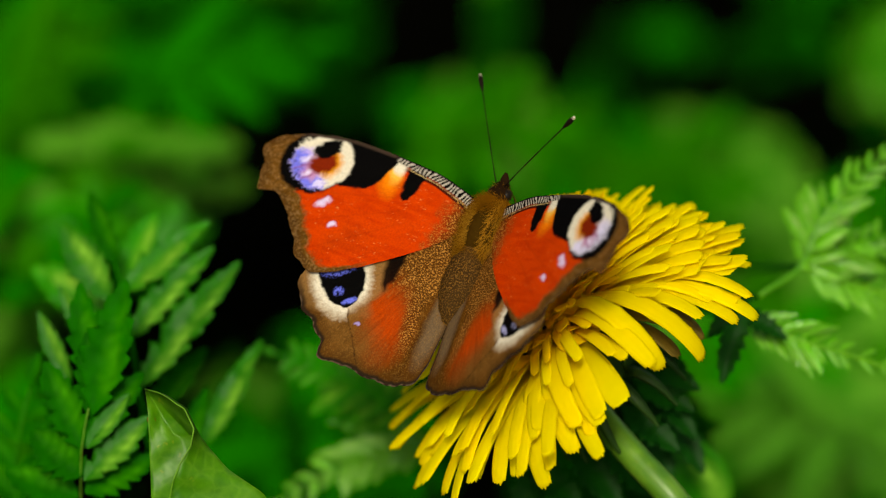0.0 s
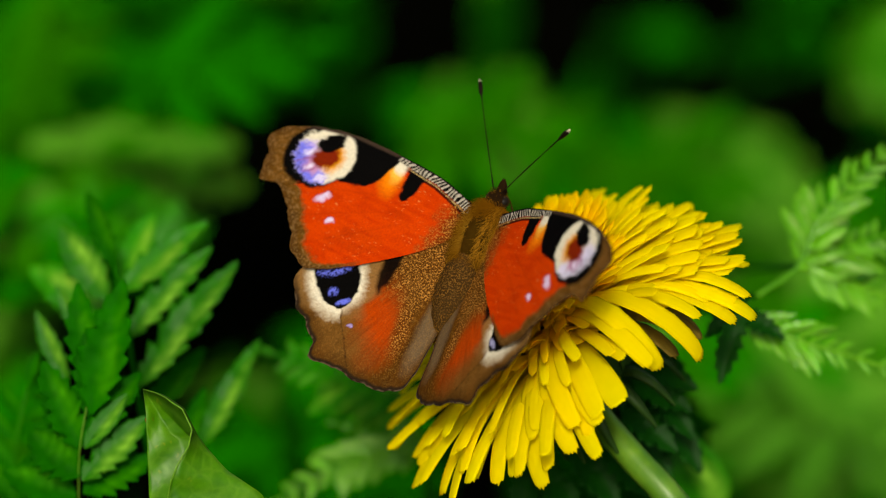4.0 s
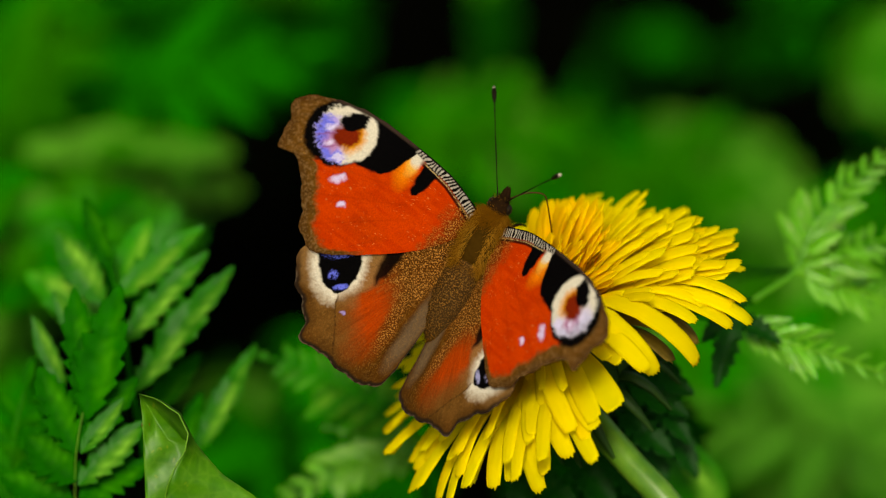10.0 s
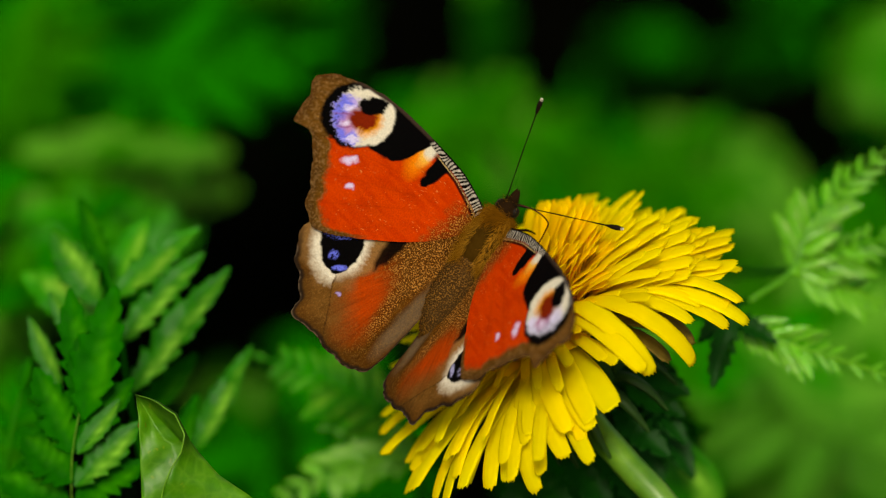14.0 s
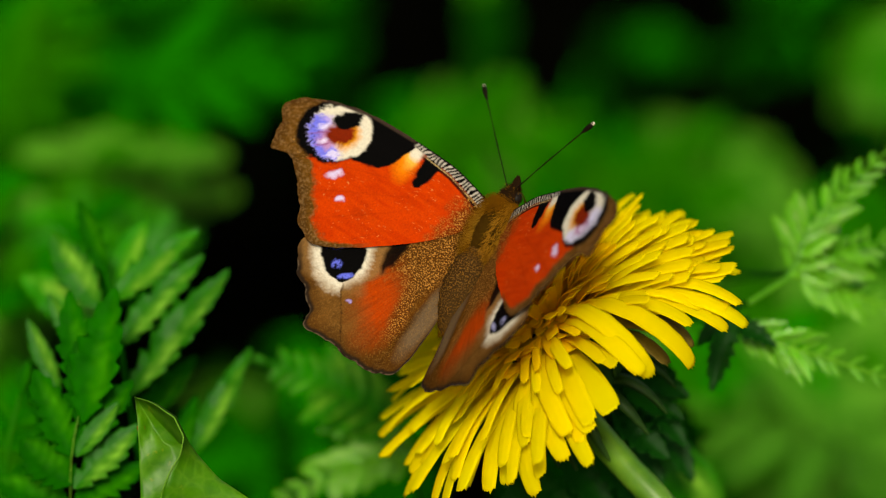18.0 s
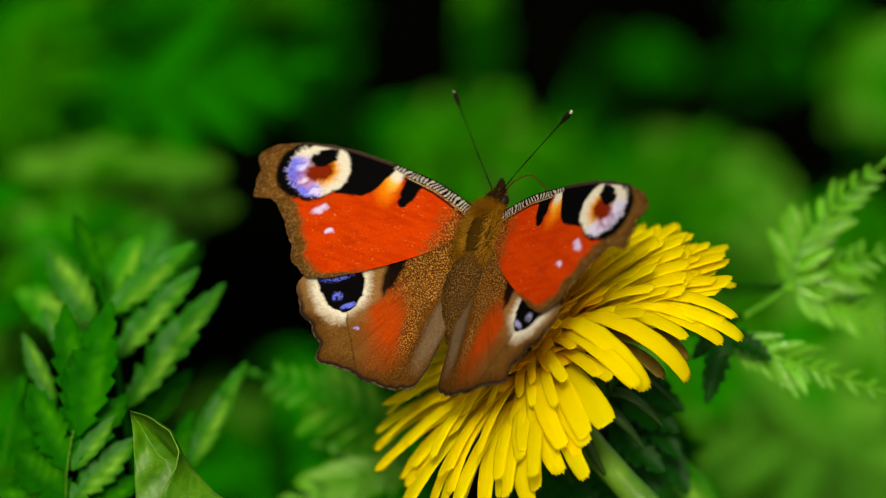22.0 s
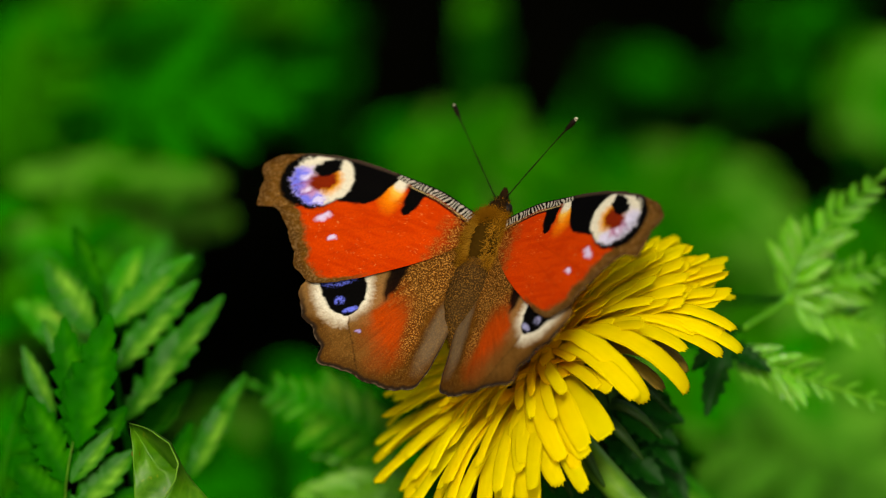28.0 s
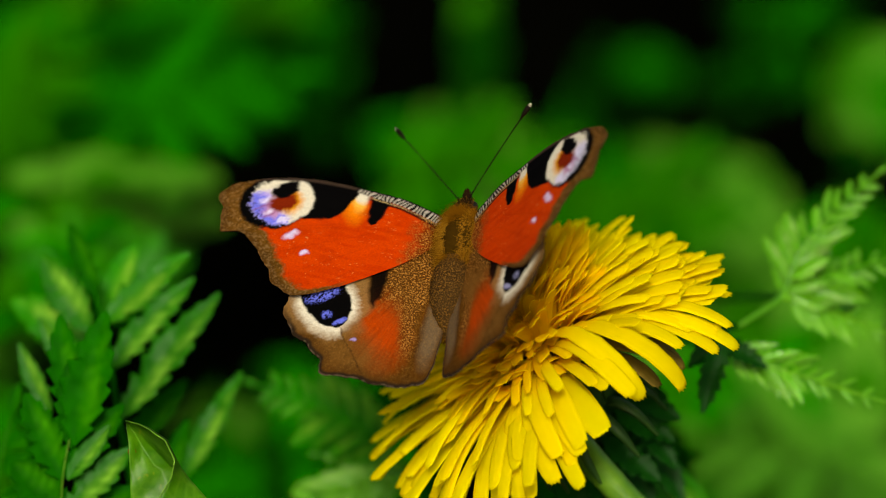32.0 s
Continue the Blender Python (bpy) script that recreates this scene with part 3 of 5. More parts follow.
def curled_leaf():
    """A broad leaf, hollow at its tip, whose side rolls over towards the viewer lower down."""
    m = Matrix.Translation(site(*spot(300, 1000, -4)))
    inv = m.inverted()
    leaf = thing("curled_leaf", m, "light green smooth leaf with a rolled edge and pale rim", "leaf")
    nu, nv = 44, 40
    down = np.linspace(0, 1, nu + 1) ** 1.4 * 330
    left = np.interp(down, (0, 40, 190, 330), (0, 5, 11, 40))
    rim = np.interp(down, (0, 4, 10, 30, 65, 95, 125, 160, 190, 330), (0, 26, 45, 77, 94, 88, 70, 56, 50, 62))
    right = np.maximum(rim, np.interp(down, (0, 65, 80, 100, 140, 180, 250, 330), (0, 94, 101, 116, 152, 212, 250, 120)))
    base = np.where(down < 82, np.minimum(down * 0.98, right * 0.96), right * 0.95)
    verts, faces = [], []
    for layer in (0, 1):
        for i in range(nu + 1):
            s = i / nu
            lift = min(1.0, (rim[i] + 1) / 60) * 9.0
            knots = (left[i], 0.3), (left[i] * 0.4 + base[i] * 0.6, -0.8), (base[i], -0.2), (right[i], lift * 0.5), (rim[i], lift)
            for j in range(nv + 1):
                c = j / nv
                x, z = (float(np.interp(c, (0, 0.35, 0.55, 0.8, 1.0), [kn[d] for kn in knots])) for d in (0, 1))
                vein_and_gloss = 0.14 * math.cos(5 * math.pi * (down[i] / 150 + c * 1.1)) * min(1, s * 3)
                p = spot(244 + x, 696 + down[i], 0)
                grain = 0.10 * noise.noise((p[0] * 1.1, p[1] * 1.1, c * 4))
                verts.append(inv @ site(p[0], p[1], z + vein_and_gloss + grain - 0.16 * layer))
    n = (nu + 1) * (nv + 1)
    for i in range(nu):
        for j in range(nv):
            a = i * (nv + 1) + j
            faces.append((a, a + nv + 1, a + nv + 2, a + 1))
            faces.append((n + a, n + a + 1, n + a + nv + 2, n + a + nv + 1))
        for j in (0, nv):
            a, b = i * (nv + 1) + j, (i + 1) * (nv + 1) + j
            faces.append((a, n + a, n + b, b) if j == 0 else (a, b, n + b, n + a))
    part("blade", mesh_of("blade", verts, faces, LEAF_CURL), leaf)
    k = nv
    edge = [Vector(verts[i * (nv + 1) + k]) + Vector((0, -0.0001, 0.0001)) for i in range(nu + 1)]
    v, f = tube(edge, [0.09 * MM] * len(edge), 6)
    part("rim", mesh_of("rim", v, f, LEAF_RIB), leaf, None, "pale thickened edge")
    spot_v, spot_f = tube([inv @ site(*spot(255, 750, -0.6)), inv @ site(*spot(255, 750, -0.08))], [0.62 * MM, 0.55 * MM], 9)
    part("blemish", mesh_of("blemish", spot_v, spot_f, RUSTY), leaf, None, "small rusty blemish")
    line = [inv @ site(*p) for p in (spot(330, 1020, -1), spot(350, 1100, -8), spot(370, 1250, -24))]
    v, f = tube(bend(line, 6), [0.9 * MM] * 13, 8)
    part("leaf_stalk", mesh_of("leaf_stalk", v, f, LEAF_CURL), leaf)


curled_leaf()


def yarrow_leaf(spine, face, label, seed, length=11.0, lobes=13, first=0.3, rise=62, lobe_width=1.5, mat=None):
    """A finely divided leaf: narrow toothed lobes in two rows."""
    return feather_leaf("divided_leaf", label, spine, lobes, length, lobe_width * 2.0, 4, mat or LEAF_FERN, face, "finely divided leaves beside the flower", first, rise, seed, 0.75, 0.5, 0.5)


def right_leaves():
    lab = "light green finely divided leaf, slightly out of focus"
    # spreading leaf with three arms
    yarrow_leaf([spot(1330, 530, -34), spot(1405, 475, -36), spot(1440, 395, -37), spot(1500, 325, -38), spot(1575, 262, -40)], (-0.45, 0.2, 0.87), lab, 11, 8.6, 10, 0.27, 44, 1.6)
    yarrow_leaf([spot(1405, 476, -36), spot(1440, 464, -37), spot(1510, 436, -40), spot(1600, 410, -44)], (-0.3, 0.3, 0.9), lab, 12, 8.0, 9, 0.12, 46, 1.5)
    yarrow_leaf([spot(1405, 478, -36), spot(1465, 495, -38), spot(1540, 522, -42), spot(1640, 560, -46)], (-0.2, 0.4, 0.9), lab, 13, 6.0, 9, 0.1, 46, 1.2)
    yarrow_leaf([spot(1290, 562, -30), spot(1365, 594, -28), spot(1450, 622, -28), spot(1600, 668, -30)], (-0.1, 0.5, 0.85), lab, 14, 6.5, 11, 0.1, 42, 1.1)
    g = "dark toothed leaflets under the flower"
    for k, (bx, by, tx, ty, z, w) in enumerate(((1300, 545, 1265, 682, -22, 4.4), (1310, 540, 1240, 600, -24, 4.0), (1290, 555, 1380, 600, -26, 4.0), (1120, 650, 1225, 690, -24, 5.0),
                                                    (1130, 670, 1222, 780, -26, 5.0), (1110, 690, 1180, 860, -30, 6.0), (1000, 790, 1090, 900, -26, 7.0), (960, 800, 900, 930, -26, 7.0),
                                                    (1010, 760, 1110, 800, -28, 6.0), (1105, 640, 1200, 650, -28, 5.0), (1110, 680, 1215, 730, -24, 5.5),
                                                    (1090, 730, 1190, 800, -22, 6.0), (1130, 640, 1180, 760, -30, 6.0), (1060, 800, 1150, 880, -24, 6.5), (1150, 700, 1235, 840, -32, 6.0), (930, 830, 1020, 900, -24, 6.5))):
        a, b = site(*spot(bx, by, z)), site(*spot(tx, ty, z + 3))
        leaf = thing("toothed_leaf", Matrix.Translation(a), "toothed leaf under the flower, dark green with its shade painted in", "leaf", g)
        part("blade", leaflet_mesh((b - a).length / MM, w, 6, LEAF_SHADED, 0.3, 0.1, 0.55, 90 + k), leaf, basis((0, 0, 0), b - a, site_way(0.1, 0.4, 0.9)))
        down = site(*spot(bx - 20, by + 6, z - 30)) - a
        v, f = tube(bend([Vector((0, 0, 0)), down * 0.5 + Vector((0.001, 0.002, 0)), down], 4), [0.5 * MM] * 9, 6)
        part("leaf_stalk", mesh_of("leaf_stalk", v, f, LEAF_SHADED), leaf)
        to_soil(a + down, 0.4, LEAF_SHADED, leaf, Matrix.Translation(-a), (-0.02, 0.29))


def broad_leaf():
    a, b = site(*spot(1262, 930, -46)), site(*spot(1190, 770, -40))
    leaf = thing("broad_leaf", Matrix.Translation(a), "soft grey-green broad leaf beside the stalk, out of focus", "leaf")
    part("blade", leaflet_mesh((b - a).length / MM, 8.5, 3, LEAF_PALE, 0.2, 0.1, 0.06, 130), leaf, basis((0, 0, 0), b - a, site_way(-0.2, 0.3, 0.9)))
    to_soil(a, 0.5, LEAF_SHADED, leaf, Matrix.Translation(-a))


right_leaves()
broad_leaf()


# ---- foliage behind ----
def clump(name, label, cx, cy, rx, ry, z, count, size, mats, lean, seed, spread=35, category="undergrowth"):
    """Many leaves in a patch of undergrowth."""
    rnd = random.Random(seed)
    verts, faces, slots = [], [], []
    k = (550.0 - z) / REACH
    for q in range(count):
        r, a = math.sqrt(rnd.random()), rnd.uniform(0, 2 * math.pi)
        base = Vector(((cx + rx * r * math.cos(a) - 784) * k, (441 - cy - ry * r * math.sin(a)) * k, z + rnd.uniform(-35, 35)))
        ang = radians(lean + rnd.gauss(0, spread))
        way = Vector((math.cos(ang), math.sin(ang), rnd.uniform(-0.35, 0.35))).normalized()
        nor = Vector((rnd.uniform(-0.5, 0.5), rnd.uniform(0.0, 0.9), 0.8))
        m = basis((0, 0, 0), way, nor)
        ln, w = size * k * rnd.uniform(0.6, 1.3), size * k * rnd.uniform(0.14, 0.26)
        base -= way * ln * 0.5
        start = len(verts)
        rows = 7
        for i in range(rows):
            s = i / (rows - 1)
            half = w * math.sin(math.pi * (0.04 + 0.93 * s)) ** 0.7
            for c in (-1, 0, 1):
                wob = 1 + (0.25 if i % 2 else -0.1) * abs(c)
                p = base + m.to_3x3() @ Vector((c * half * wob, s * ln, 0.3 * abs(c) * half - 0.18 * ln * s * s))
                verts.append(site(*p))
        for i in range(rows - 1):
            for c in range(2):
                f0 = start + i * 3 + c
                faces.append((f0, f0 + 1, f0 + 4, f0 + 3))
                slots.append(q % len(mats))
        if q % 8 == 0:
            # its stem down to the soil
            top = site(*base)
            n0 = len(verts)
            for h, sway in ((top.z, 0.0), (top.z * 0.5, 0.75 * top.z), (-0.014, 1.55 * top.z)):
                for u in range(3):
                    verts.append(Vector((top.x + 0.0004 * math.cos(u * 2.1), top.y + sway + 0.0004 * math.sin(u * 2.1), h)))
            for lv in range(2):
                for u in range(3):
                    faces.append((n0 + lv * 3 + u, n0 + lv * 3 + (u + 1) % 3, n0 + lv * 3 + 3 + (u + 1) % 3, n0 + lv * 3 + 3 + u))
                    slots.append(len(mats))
    me = mesh_of(name, verts, faces, mats[0])
    mats = tuple(mats) + (FAR_SHADED,)
    for extra in mats[1:]:
        me.materials.append(extra)
    me.polygons.foreach_set("material_index", slots)
    return tagged(new(name, me), label, category, kind="stuff")


def undergrowth():
    lab = "blurred green weeds behind the flower"
    P_, O_, G_, D_ = FAR_PALE, FAR_OLIVE, FAR_GREEN, FAR_SHADED
    rows = (
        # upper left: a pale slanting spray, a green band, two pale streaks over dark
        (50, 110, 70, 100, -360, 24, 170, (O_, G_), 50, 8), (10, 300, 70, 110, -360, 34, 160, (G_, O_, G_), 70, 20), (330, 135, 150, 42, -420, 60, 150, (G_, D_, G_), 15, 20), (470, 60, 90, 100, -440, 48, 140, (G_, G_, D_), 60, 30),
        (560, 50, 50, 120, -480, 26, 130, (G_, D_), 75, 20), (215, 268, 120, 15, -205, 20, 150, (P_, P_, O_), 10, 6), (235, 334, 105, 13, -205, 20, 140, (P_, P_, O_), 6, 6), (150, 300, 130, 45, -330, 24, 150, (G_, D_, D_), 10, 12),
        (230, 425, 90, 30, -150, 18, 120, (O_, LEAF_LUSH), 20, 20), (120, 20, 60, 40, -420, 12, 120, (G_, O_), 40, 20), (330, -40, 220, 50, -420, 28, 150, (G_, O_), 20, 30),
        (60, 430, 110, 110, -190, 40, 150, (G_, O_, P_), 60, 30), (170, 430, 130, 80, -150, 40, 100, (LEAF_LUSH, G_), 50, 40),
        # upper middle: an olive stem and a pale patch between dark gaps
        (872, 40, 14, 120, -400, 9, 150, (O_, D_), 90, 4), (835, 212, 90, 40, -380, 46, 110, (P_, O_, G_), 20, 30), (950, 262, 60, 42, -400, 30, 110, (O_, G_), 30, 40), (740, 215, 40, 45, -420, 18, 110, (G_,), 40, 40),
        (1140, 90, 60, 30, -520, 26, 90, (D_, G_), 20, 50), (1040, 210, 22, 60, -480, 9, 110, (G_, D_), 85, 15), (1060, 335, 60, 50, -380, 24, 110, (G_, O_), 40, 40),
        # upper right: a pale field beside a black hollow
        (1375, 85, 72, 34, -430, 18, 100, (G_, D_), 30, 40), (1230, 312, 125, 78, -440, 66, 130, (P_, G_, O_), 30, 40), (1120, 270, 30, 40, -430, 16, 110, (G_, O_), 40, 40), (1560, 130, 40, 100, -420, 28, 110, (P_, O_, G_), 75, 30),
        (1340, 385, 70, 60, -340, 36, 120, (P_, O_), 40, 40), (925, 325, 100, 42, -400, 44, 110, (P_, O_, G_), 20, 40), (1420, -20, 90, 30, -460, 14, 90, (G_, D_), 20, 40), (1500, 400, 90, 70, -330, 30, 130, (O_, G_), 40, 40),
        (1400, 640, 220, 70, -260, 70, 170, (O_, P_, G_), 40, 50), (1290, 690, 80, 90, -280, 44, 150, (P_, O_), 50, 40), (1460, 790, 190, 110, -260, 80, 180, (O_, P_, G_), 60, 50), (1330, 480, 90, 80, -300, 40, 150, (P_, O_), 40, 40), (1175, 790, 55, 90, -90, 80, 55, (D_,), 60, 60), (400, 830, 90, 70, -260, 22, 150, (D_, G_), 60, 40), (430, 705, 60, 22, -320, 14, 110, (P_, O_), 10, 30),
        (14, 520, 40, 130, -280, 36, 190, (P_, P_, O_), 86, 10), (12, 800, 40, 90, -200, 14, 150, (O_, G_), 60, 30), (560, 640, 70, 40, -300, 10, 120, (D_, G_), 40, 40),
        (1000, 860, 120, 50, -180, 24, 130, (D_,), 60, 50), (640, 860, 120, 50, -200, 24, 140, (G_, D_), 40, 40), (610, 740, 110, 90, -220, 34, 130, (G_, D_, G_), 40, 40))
    for i, (cx, cy, rx, ry, z, count, size, mats, lean, spread) in enumerate(rows):
        clump("undergrowth", lab, cx, cy, rx, ry, z, count, size, mats, lean, 200 + i, spread)
    lab2 = "light green finely divided leaf, well out of focus"
    lab3 = "broad green feather leaf far behind, well out of focus"
    g3 = "feather leaves far behind"
    for k, (a, b, c, ln, w, mat) in enumerate((((-60, 260), (40, 150), (140, 10), 22, 6, FAR_OLIVE), ((-40, 330), (150, 290), (350, 255), 16, 5, FAR_OLIVE), ((150, 210), (300, 140), (520, 90), 26, 8, FAR_GREEN),
                                               ((1040, 345), (1160, 315), (1330, 295), 22, 7, FAR_OLIVE), ((1600, 820), (1450, 760), (1280, 720), 26, 9, FAR_PALE), ((700, 290), (840, 240), (1000, 200), 20, 7, FAR_OLIVE))):
        z = -190 - 12 * (k % 4)
        feather_leaf("far_feather_leaf", lab3, [spot(*a, z - 30), spot(*b, z), spot(*c, z - 10)], 7, ln, w, 5, mat, (-0.1, 0.5, 0.85), g3, 0.1, 48, 70 + k, 0.6)
    yarrow_leaf([spot(745, 775, -64), spot(660, 712, -58), spot(570, 665, -56), spot(474, 632, -56)], (0.1, 0.4, 0.9), lab2, 31, 9.0, 9, 0.1, 50, 2.2, LEAF_LUSH)
    yarrow_leaf([spot(750, 800, -62), spot(670, 812, -56), spot(580, 838, -54), spot(476, 895, -54)], (0.0, 0.5, 0.85), lab2, 32, 7.0, 9, 0.1, 38, 1.9, LEAF_FERN)
    yarrow_leaf([spot(750, 790, -66), spot(705, 772, -60), spot(655, 764, -58), spot(580, 756, -58)], (0.0, 0.5, 0.85), lab2, 33, 4.5, 7, 0.1, 32, 1.5, LEAF_FERN)


undergrowth()


# ---- butterfly ----
def smooth_ring(points, steps):
    pts = [Vector((*p, 0)) for p in points]
    n = len(pts)
    out = []
    for i in range(n):
        a, b, c, d = pts[i - 1], pts[i], pts[(i + 1) % n], pts[(i + 2) % n]
        for k in range(steps):
            t = k / steps
            q = 0.5 * (2 * b + (c - a) * t + (2 * a - 5 * b + 4 * c - d) * t * t + (3 * b - a - 3 * c + d) * t ** 3)
            out.append((q.x, q.y))
    return np.array(out)


# outlines in millimetres from the hinge: outwards, forwards
FORE = ((-0.5, 0.5), (2.4, 1.4), (6.4, 2.3), (12.3, 2.6), (19.5, 2.5), (24.4, 1.6), (27.6, 0.3), (30.0, -1.2), (30.5, -3.0), (29.5, -5.4), (29.0, -8.4),
        (26.8, -8.0), (24.9, -8.9), (23.2, -10.8), (21.4, -12.9), (20.0, -15.2), (18.0, -16.5), (15.4, -16.3), (9.1, -12.2), (3.0, -7.0), (-0.5, -1.8))
HIND = ((-0.6, 0.8), (5.0, -0.6), (11.5, -4.0), (16.8, -8.2), (19.1, -12.0), (18.4, -14.8), (16.8, -16.9), (14.7, -18.4), (13.2, -20.2), (12.2, -22.6),
        (9.6, -22.3), (7.3, -22.7), (4.6, -23.1), (1.8, -23.0), (-0.4, -22.3), (-1.6, -20.3), (-2.0, -17.0), (-2.2, -12.0), (-1.8, -6.0), (-1.0, -1.5))


def value_noise(x, y, seed):
    """Smooth random values on the plane, from 0 to 1."""
    table = np.random.RandomState(seed).rand(64, 64)
    xi, yi = np.floor(x).astype(int), np.floor(y).astype(int)
    fx, fy = x - xi, y - yi
    fx, fy = fx * fx * (3 - 2 * fx), fy * fy * (3 - 2 * fy)
    g = lambda i, j: table[i % 64, j % 64]
    return (g(xi, yi) * (1 - fx) + g(xi + 1, yi) * fx) * (1 - fy) + (g(xi, yi + 1) * (1 - fx) + g(xi + 1, yi + 1) * fx) * fy


def step(v, edge, soft):
    return np.clip((v - edge) / soft + 0.5, 0, 1)


def oval(a, b, ca, cb, ra, rb, turn):
    """Distance from an oval's middle, 1 on its rim."""
    t = radians(turn)
    u, v = (a - ca) * math.cos(t) + (b - cb) * math.sin(t), -(a - ca) * math.sin(t) + (b - cb) * math.cos(t)
    return np.sqrt((u / ra) ** 2 + (v / rb) ** 2)


def lay(col, colour, mask):
    return col * (1 - mask[:, None]) + np.array(colour)[None, :] * mask[:, None]


RUST, RUST_DEEP = (0.45, 0.034, 0.002), (0.33, 0.017, 0.001)
BROWN, TAWNY, INK = (0.042, 0.017, 0.003), (0.100, 0.041, 0.005), (0.0012, 0.0010, 0.0010)
CREAM = (0.58, 0.535, 0.42)
UMBER = (0.060, 0.018, 0.001)


def fore_scales(a, b, rim, side):
    """Colours of the forewing's upper side; rim is the distance from its outer edge."""
    w1 = value_noise(a * 1.3, b * 1.3, 1) - 0.5
    w2 = value_noise(a * 4.5, b * 4.5, 2)
    aw, bw = a + 0.5 * w1, b + 0.5 * (value_noise(a * 1.3 + 9, b * 1.3, 4) - 0.5)
    col = np.tile(np.array(RUST), (len(a), 1))
    col = lay(col, RUST_DEEP, 0.5 * step(value_noise(a * 0.5, b * 2.0, 5), 0.55, 0.5))
    # brown border along the outer edge
    width = 1.5 + 0.5 * w1 + 0.3 * w2 + 1.7 * np.exp(-((a - 25.0) ** 2 + (b + 8.0) ** 2) / 7)
    border = np.maximum(step(width, rim, 0.8) * step(a, 11.5, 3), step(aw, 23.9, 0.8))
    col = lay(col, TAWNY, border)
    col = lay(col, BROWN, 0.6 * step(0.9 + 0.6 * w1, rim, 0.8) * step(a, 11.5, 3))
    streak = value_noise((a - b) * 1.0, (a + b) * 3.5, 6)
    col = col * (1 - border * 0.24 * step(streak, 0.6, 0.5))[:, None]
    col = lay(col, (0.27, 0.16, 0.065), border * 0.35 * step(value_noise(a * 5, b * 5, 7), 0.65, 0.4))
    # single pale scales
    stray = step(value_noise(a * 3.5 + b, b * 7, 8), 0.93, 0.06) * (rim > 2) * step(value_noise(a * 0.4, b * 0.4, 9), 0.5, 0.3)
    col = lay(col, (0.70, 0.36, 0.10), stray * 0.4)
    fine = value_noise(a * 7, b * 7, 10)
    col = col * (0.92 + 0.16 * fine)[:, None]
    # golden dust towards the root
    dust = step(3.7 - 0.16 * (b + 5) + 1.6 * w1, a, 2.6)
    col = lay(col, UMBER, dust * 0.8)
    # black band before the eye
    low_edge = np.interp(a, (12.2, 12.6, 13.7, 15.0, 18.4, 21.0), (2.6, 1.3, -1.8, -3.2, -4.3, -4.5))
    col = lay(col, (0.66, 0.17, 0.006), step(1.0, oval(aw, bw, 12.6, -0.4, 1.35, 2.5, -14), 1.1))
    col = lay(col, (0.72, 0.42, 0.06), step(1.0, oval(aw, bw, 12.1, 0.5, 0.8, 1.5, -14), 0.9) * 0.8)
    col = lay(col, CREAM, step(1.0, oval(aw, bw, 12.0, 1.5, 0.85, 1.2, -25), 0.6))
    col = lay(col, INK, step(bw + 0.2 * w1, low_edge, 0.3) * step(a, 12.2, 0.3) * step(22.5, a, 0.4))
    # black bar towards the root
    half = np.interp(b, (-3.0, -2.5, -0.8, 1.2, 2.0), (0.0, 0.65, 1.1, 1.2, 1.2))
    col = lay(col, INK, step(half, np.abs(aw - 9.35 + 0.1 * b), 0.22) * (b > -3.0))
    # eye, in its own axes: u outwards and back, v outwards and forward
    t = radians(-35)
    u = (aw - 22.7) * math.cos(t) + (bw + 2.2) * math.sin(t)
    v = -(aw - 22.7) * math.sin(t) + (bw + 2.2) * math.cos(t)
    fleck = value_noise(a * 5.0, b * 5.0, 43)
    grit = value_noise(a * 9.0 + 3, b * 9.0, 45)
    ray = value_noise(np.degrees(np.arctan2(v, u + 2.0)) * 0.22, np.hypot(u, v) * 0.5, 46)
    disc = np.sqrt((u / 5.25) ** 2 + ((v - 0.1) / np.where(v > 0, 4.5, 4.3)) ** 2)
    inside = step(1.0, disc + 0.05 * (fleck - 0.5), 0.08)
    col = lay(col, INK, inside)
    ragged = 0.16 * (fleck - 0.5) + 0.12 * (grit - 0.5)
    pale = step(1.0, np.sqrt(((u + 0.75) / np.where(u > -0.75, 4.35, 4.3)) ** 2 + ((v + 0.05) / 3.85) ** 2) + np.where(u > 0, ragged, 0.04 * (fleck - 0.5)), 0.09)
    col = lay(col, CREAM, pale)
    # shimmering outer half, ragged, pink towards the heart; right wing's pale sheen is painted
    shimmer = (0.13, 0.14, 0.66) if side < 0 else (0.47, 0.45, 0.60)
    lilac = (0.36, 0.28, 0.66) if side < 0 else (0.56, 0.50, 0.60)
    frost = (0.60, 0.55, 0.74)
    outer = pale * step(u + 1.1 * (fleck - 0.5), -0.1, 1.3) * step(2.75 - 0.2 * (2.6 - u) + 0.7 * (grit - 0.5), v, 0.7)
    col = lay(col, lilac, outer)
    col = lay(col, shimmer, outer * step(u + 1.2 * (ray - 0.5) + 0.5 * (grit - 0.5), 1.35, 0.8))
    col = lay(col, shimmer, pale * step(-2.2, v, 0.6) * step(u + 1.2 * (grit - 0.5), 0.1, 1.0))
    col = lay(col, (0.40, 0.17, 0.30), outer * step(1.0, np.sqrt(((u - 0.9) / 1.7) ** 2 + ((v + 0.9) / 1.2) ** 2) + 0.5 * (ray - 0.5), 0.7) * 0.85)
    for su, sv, ru, rv in ((1.3, 0.75, 0.85, 0.45), (1.6, -1.0, 0.75, 0.38), (0.5, -3.0, 0.8, 0.4)):
        col = lay(col, frost, step(1.0, np.hypot((u - su) / ru, (v - sv) / rv) + 0.9 * (grit - 0.5), 0.8) * pale * 0.8)
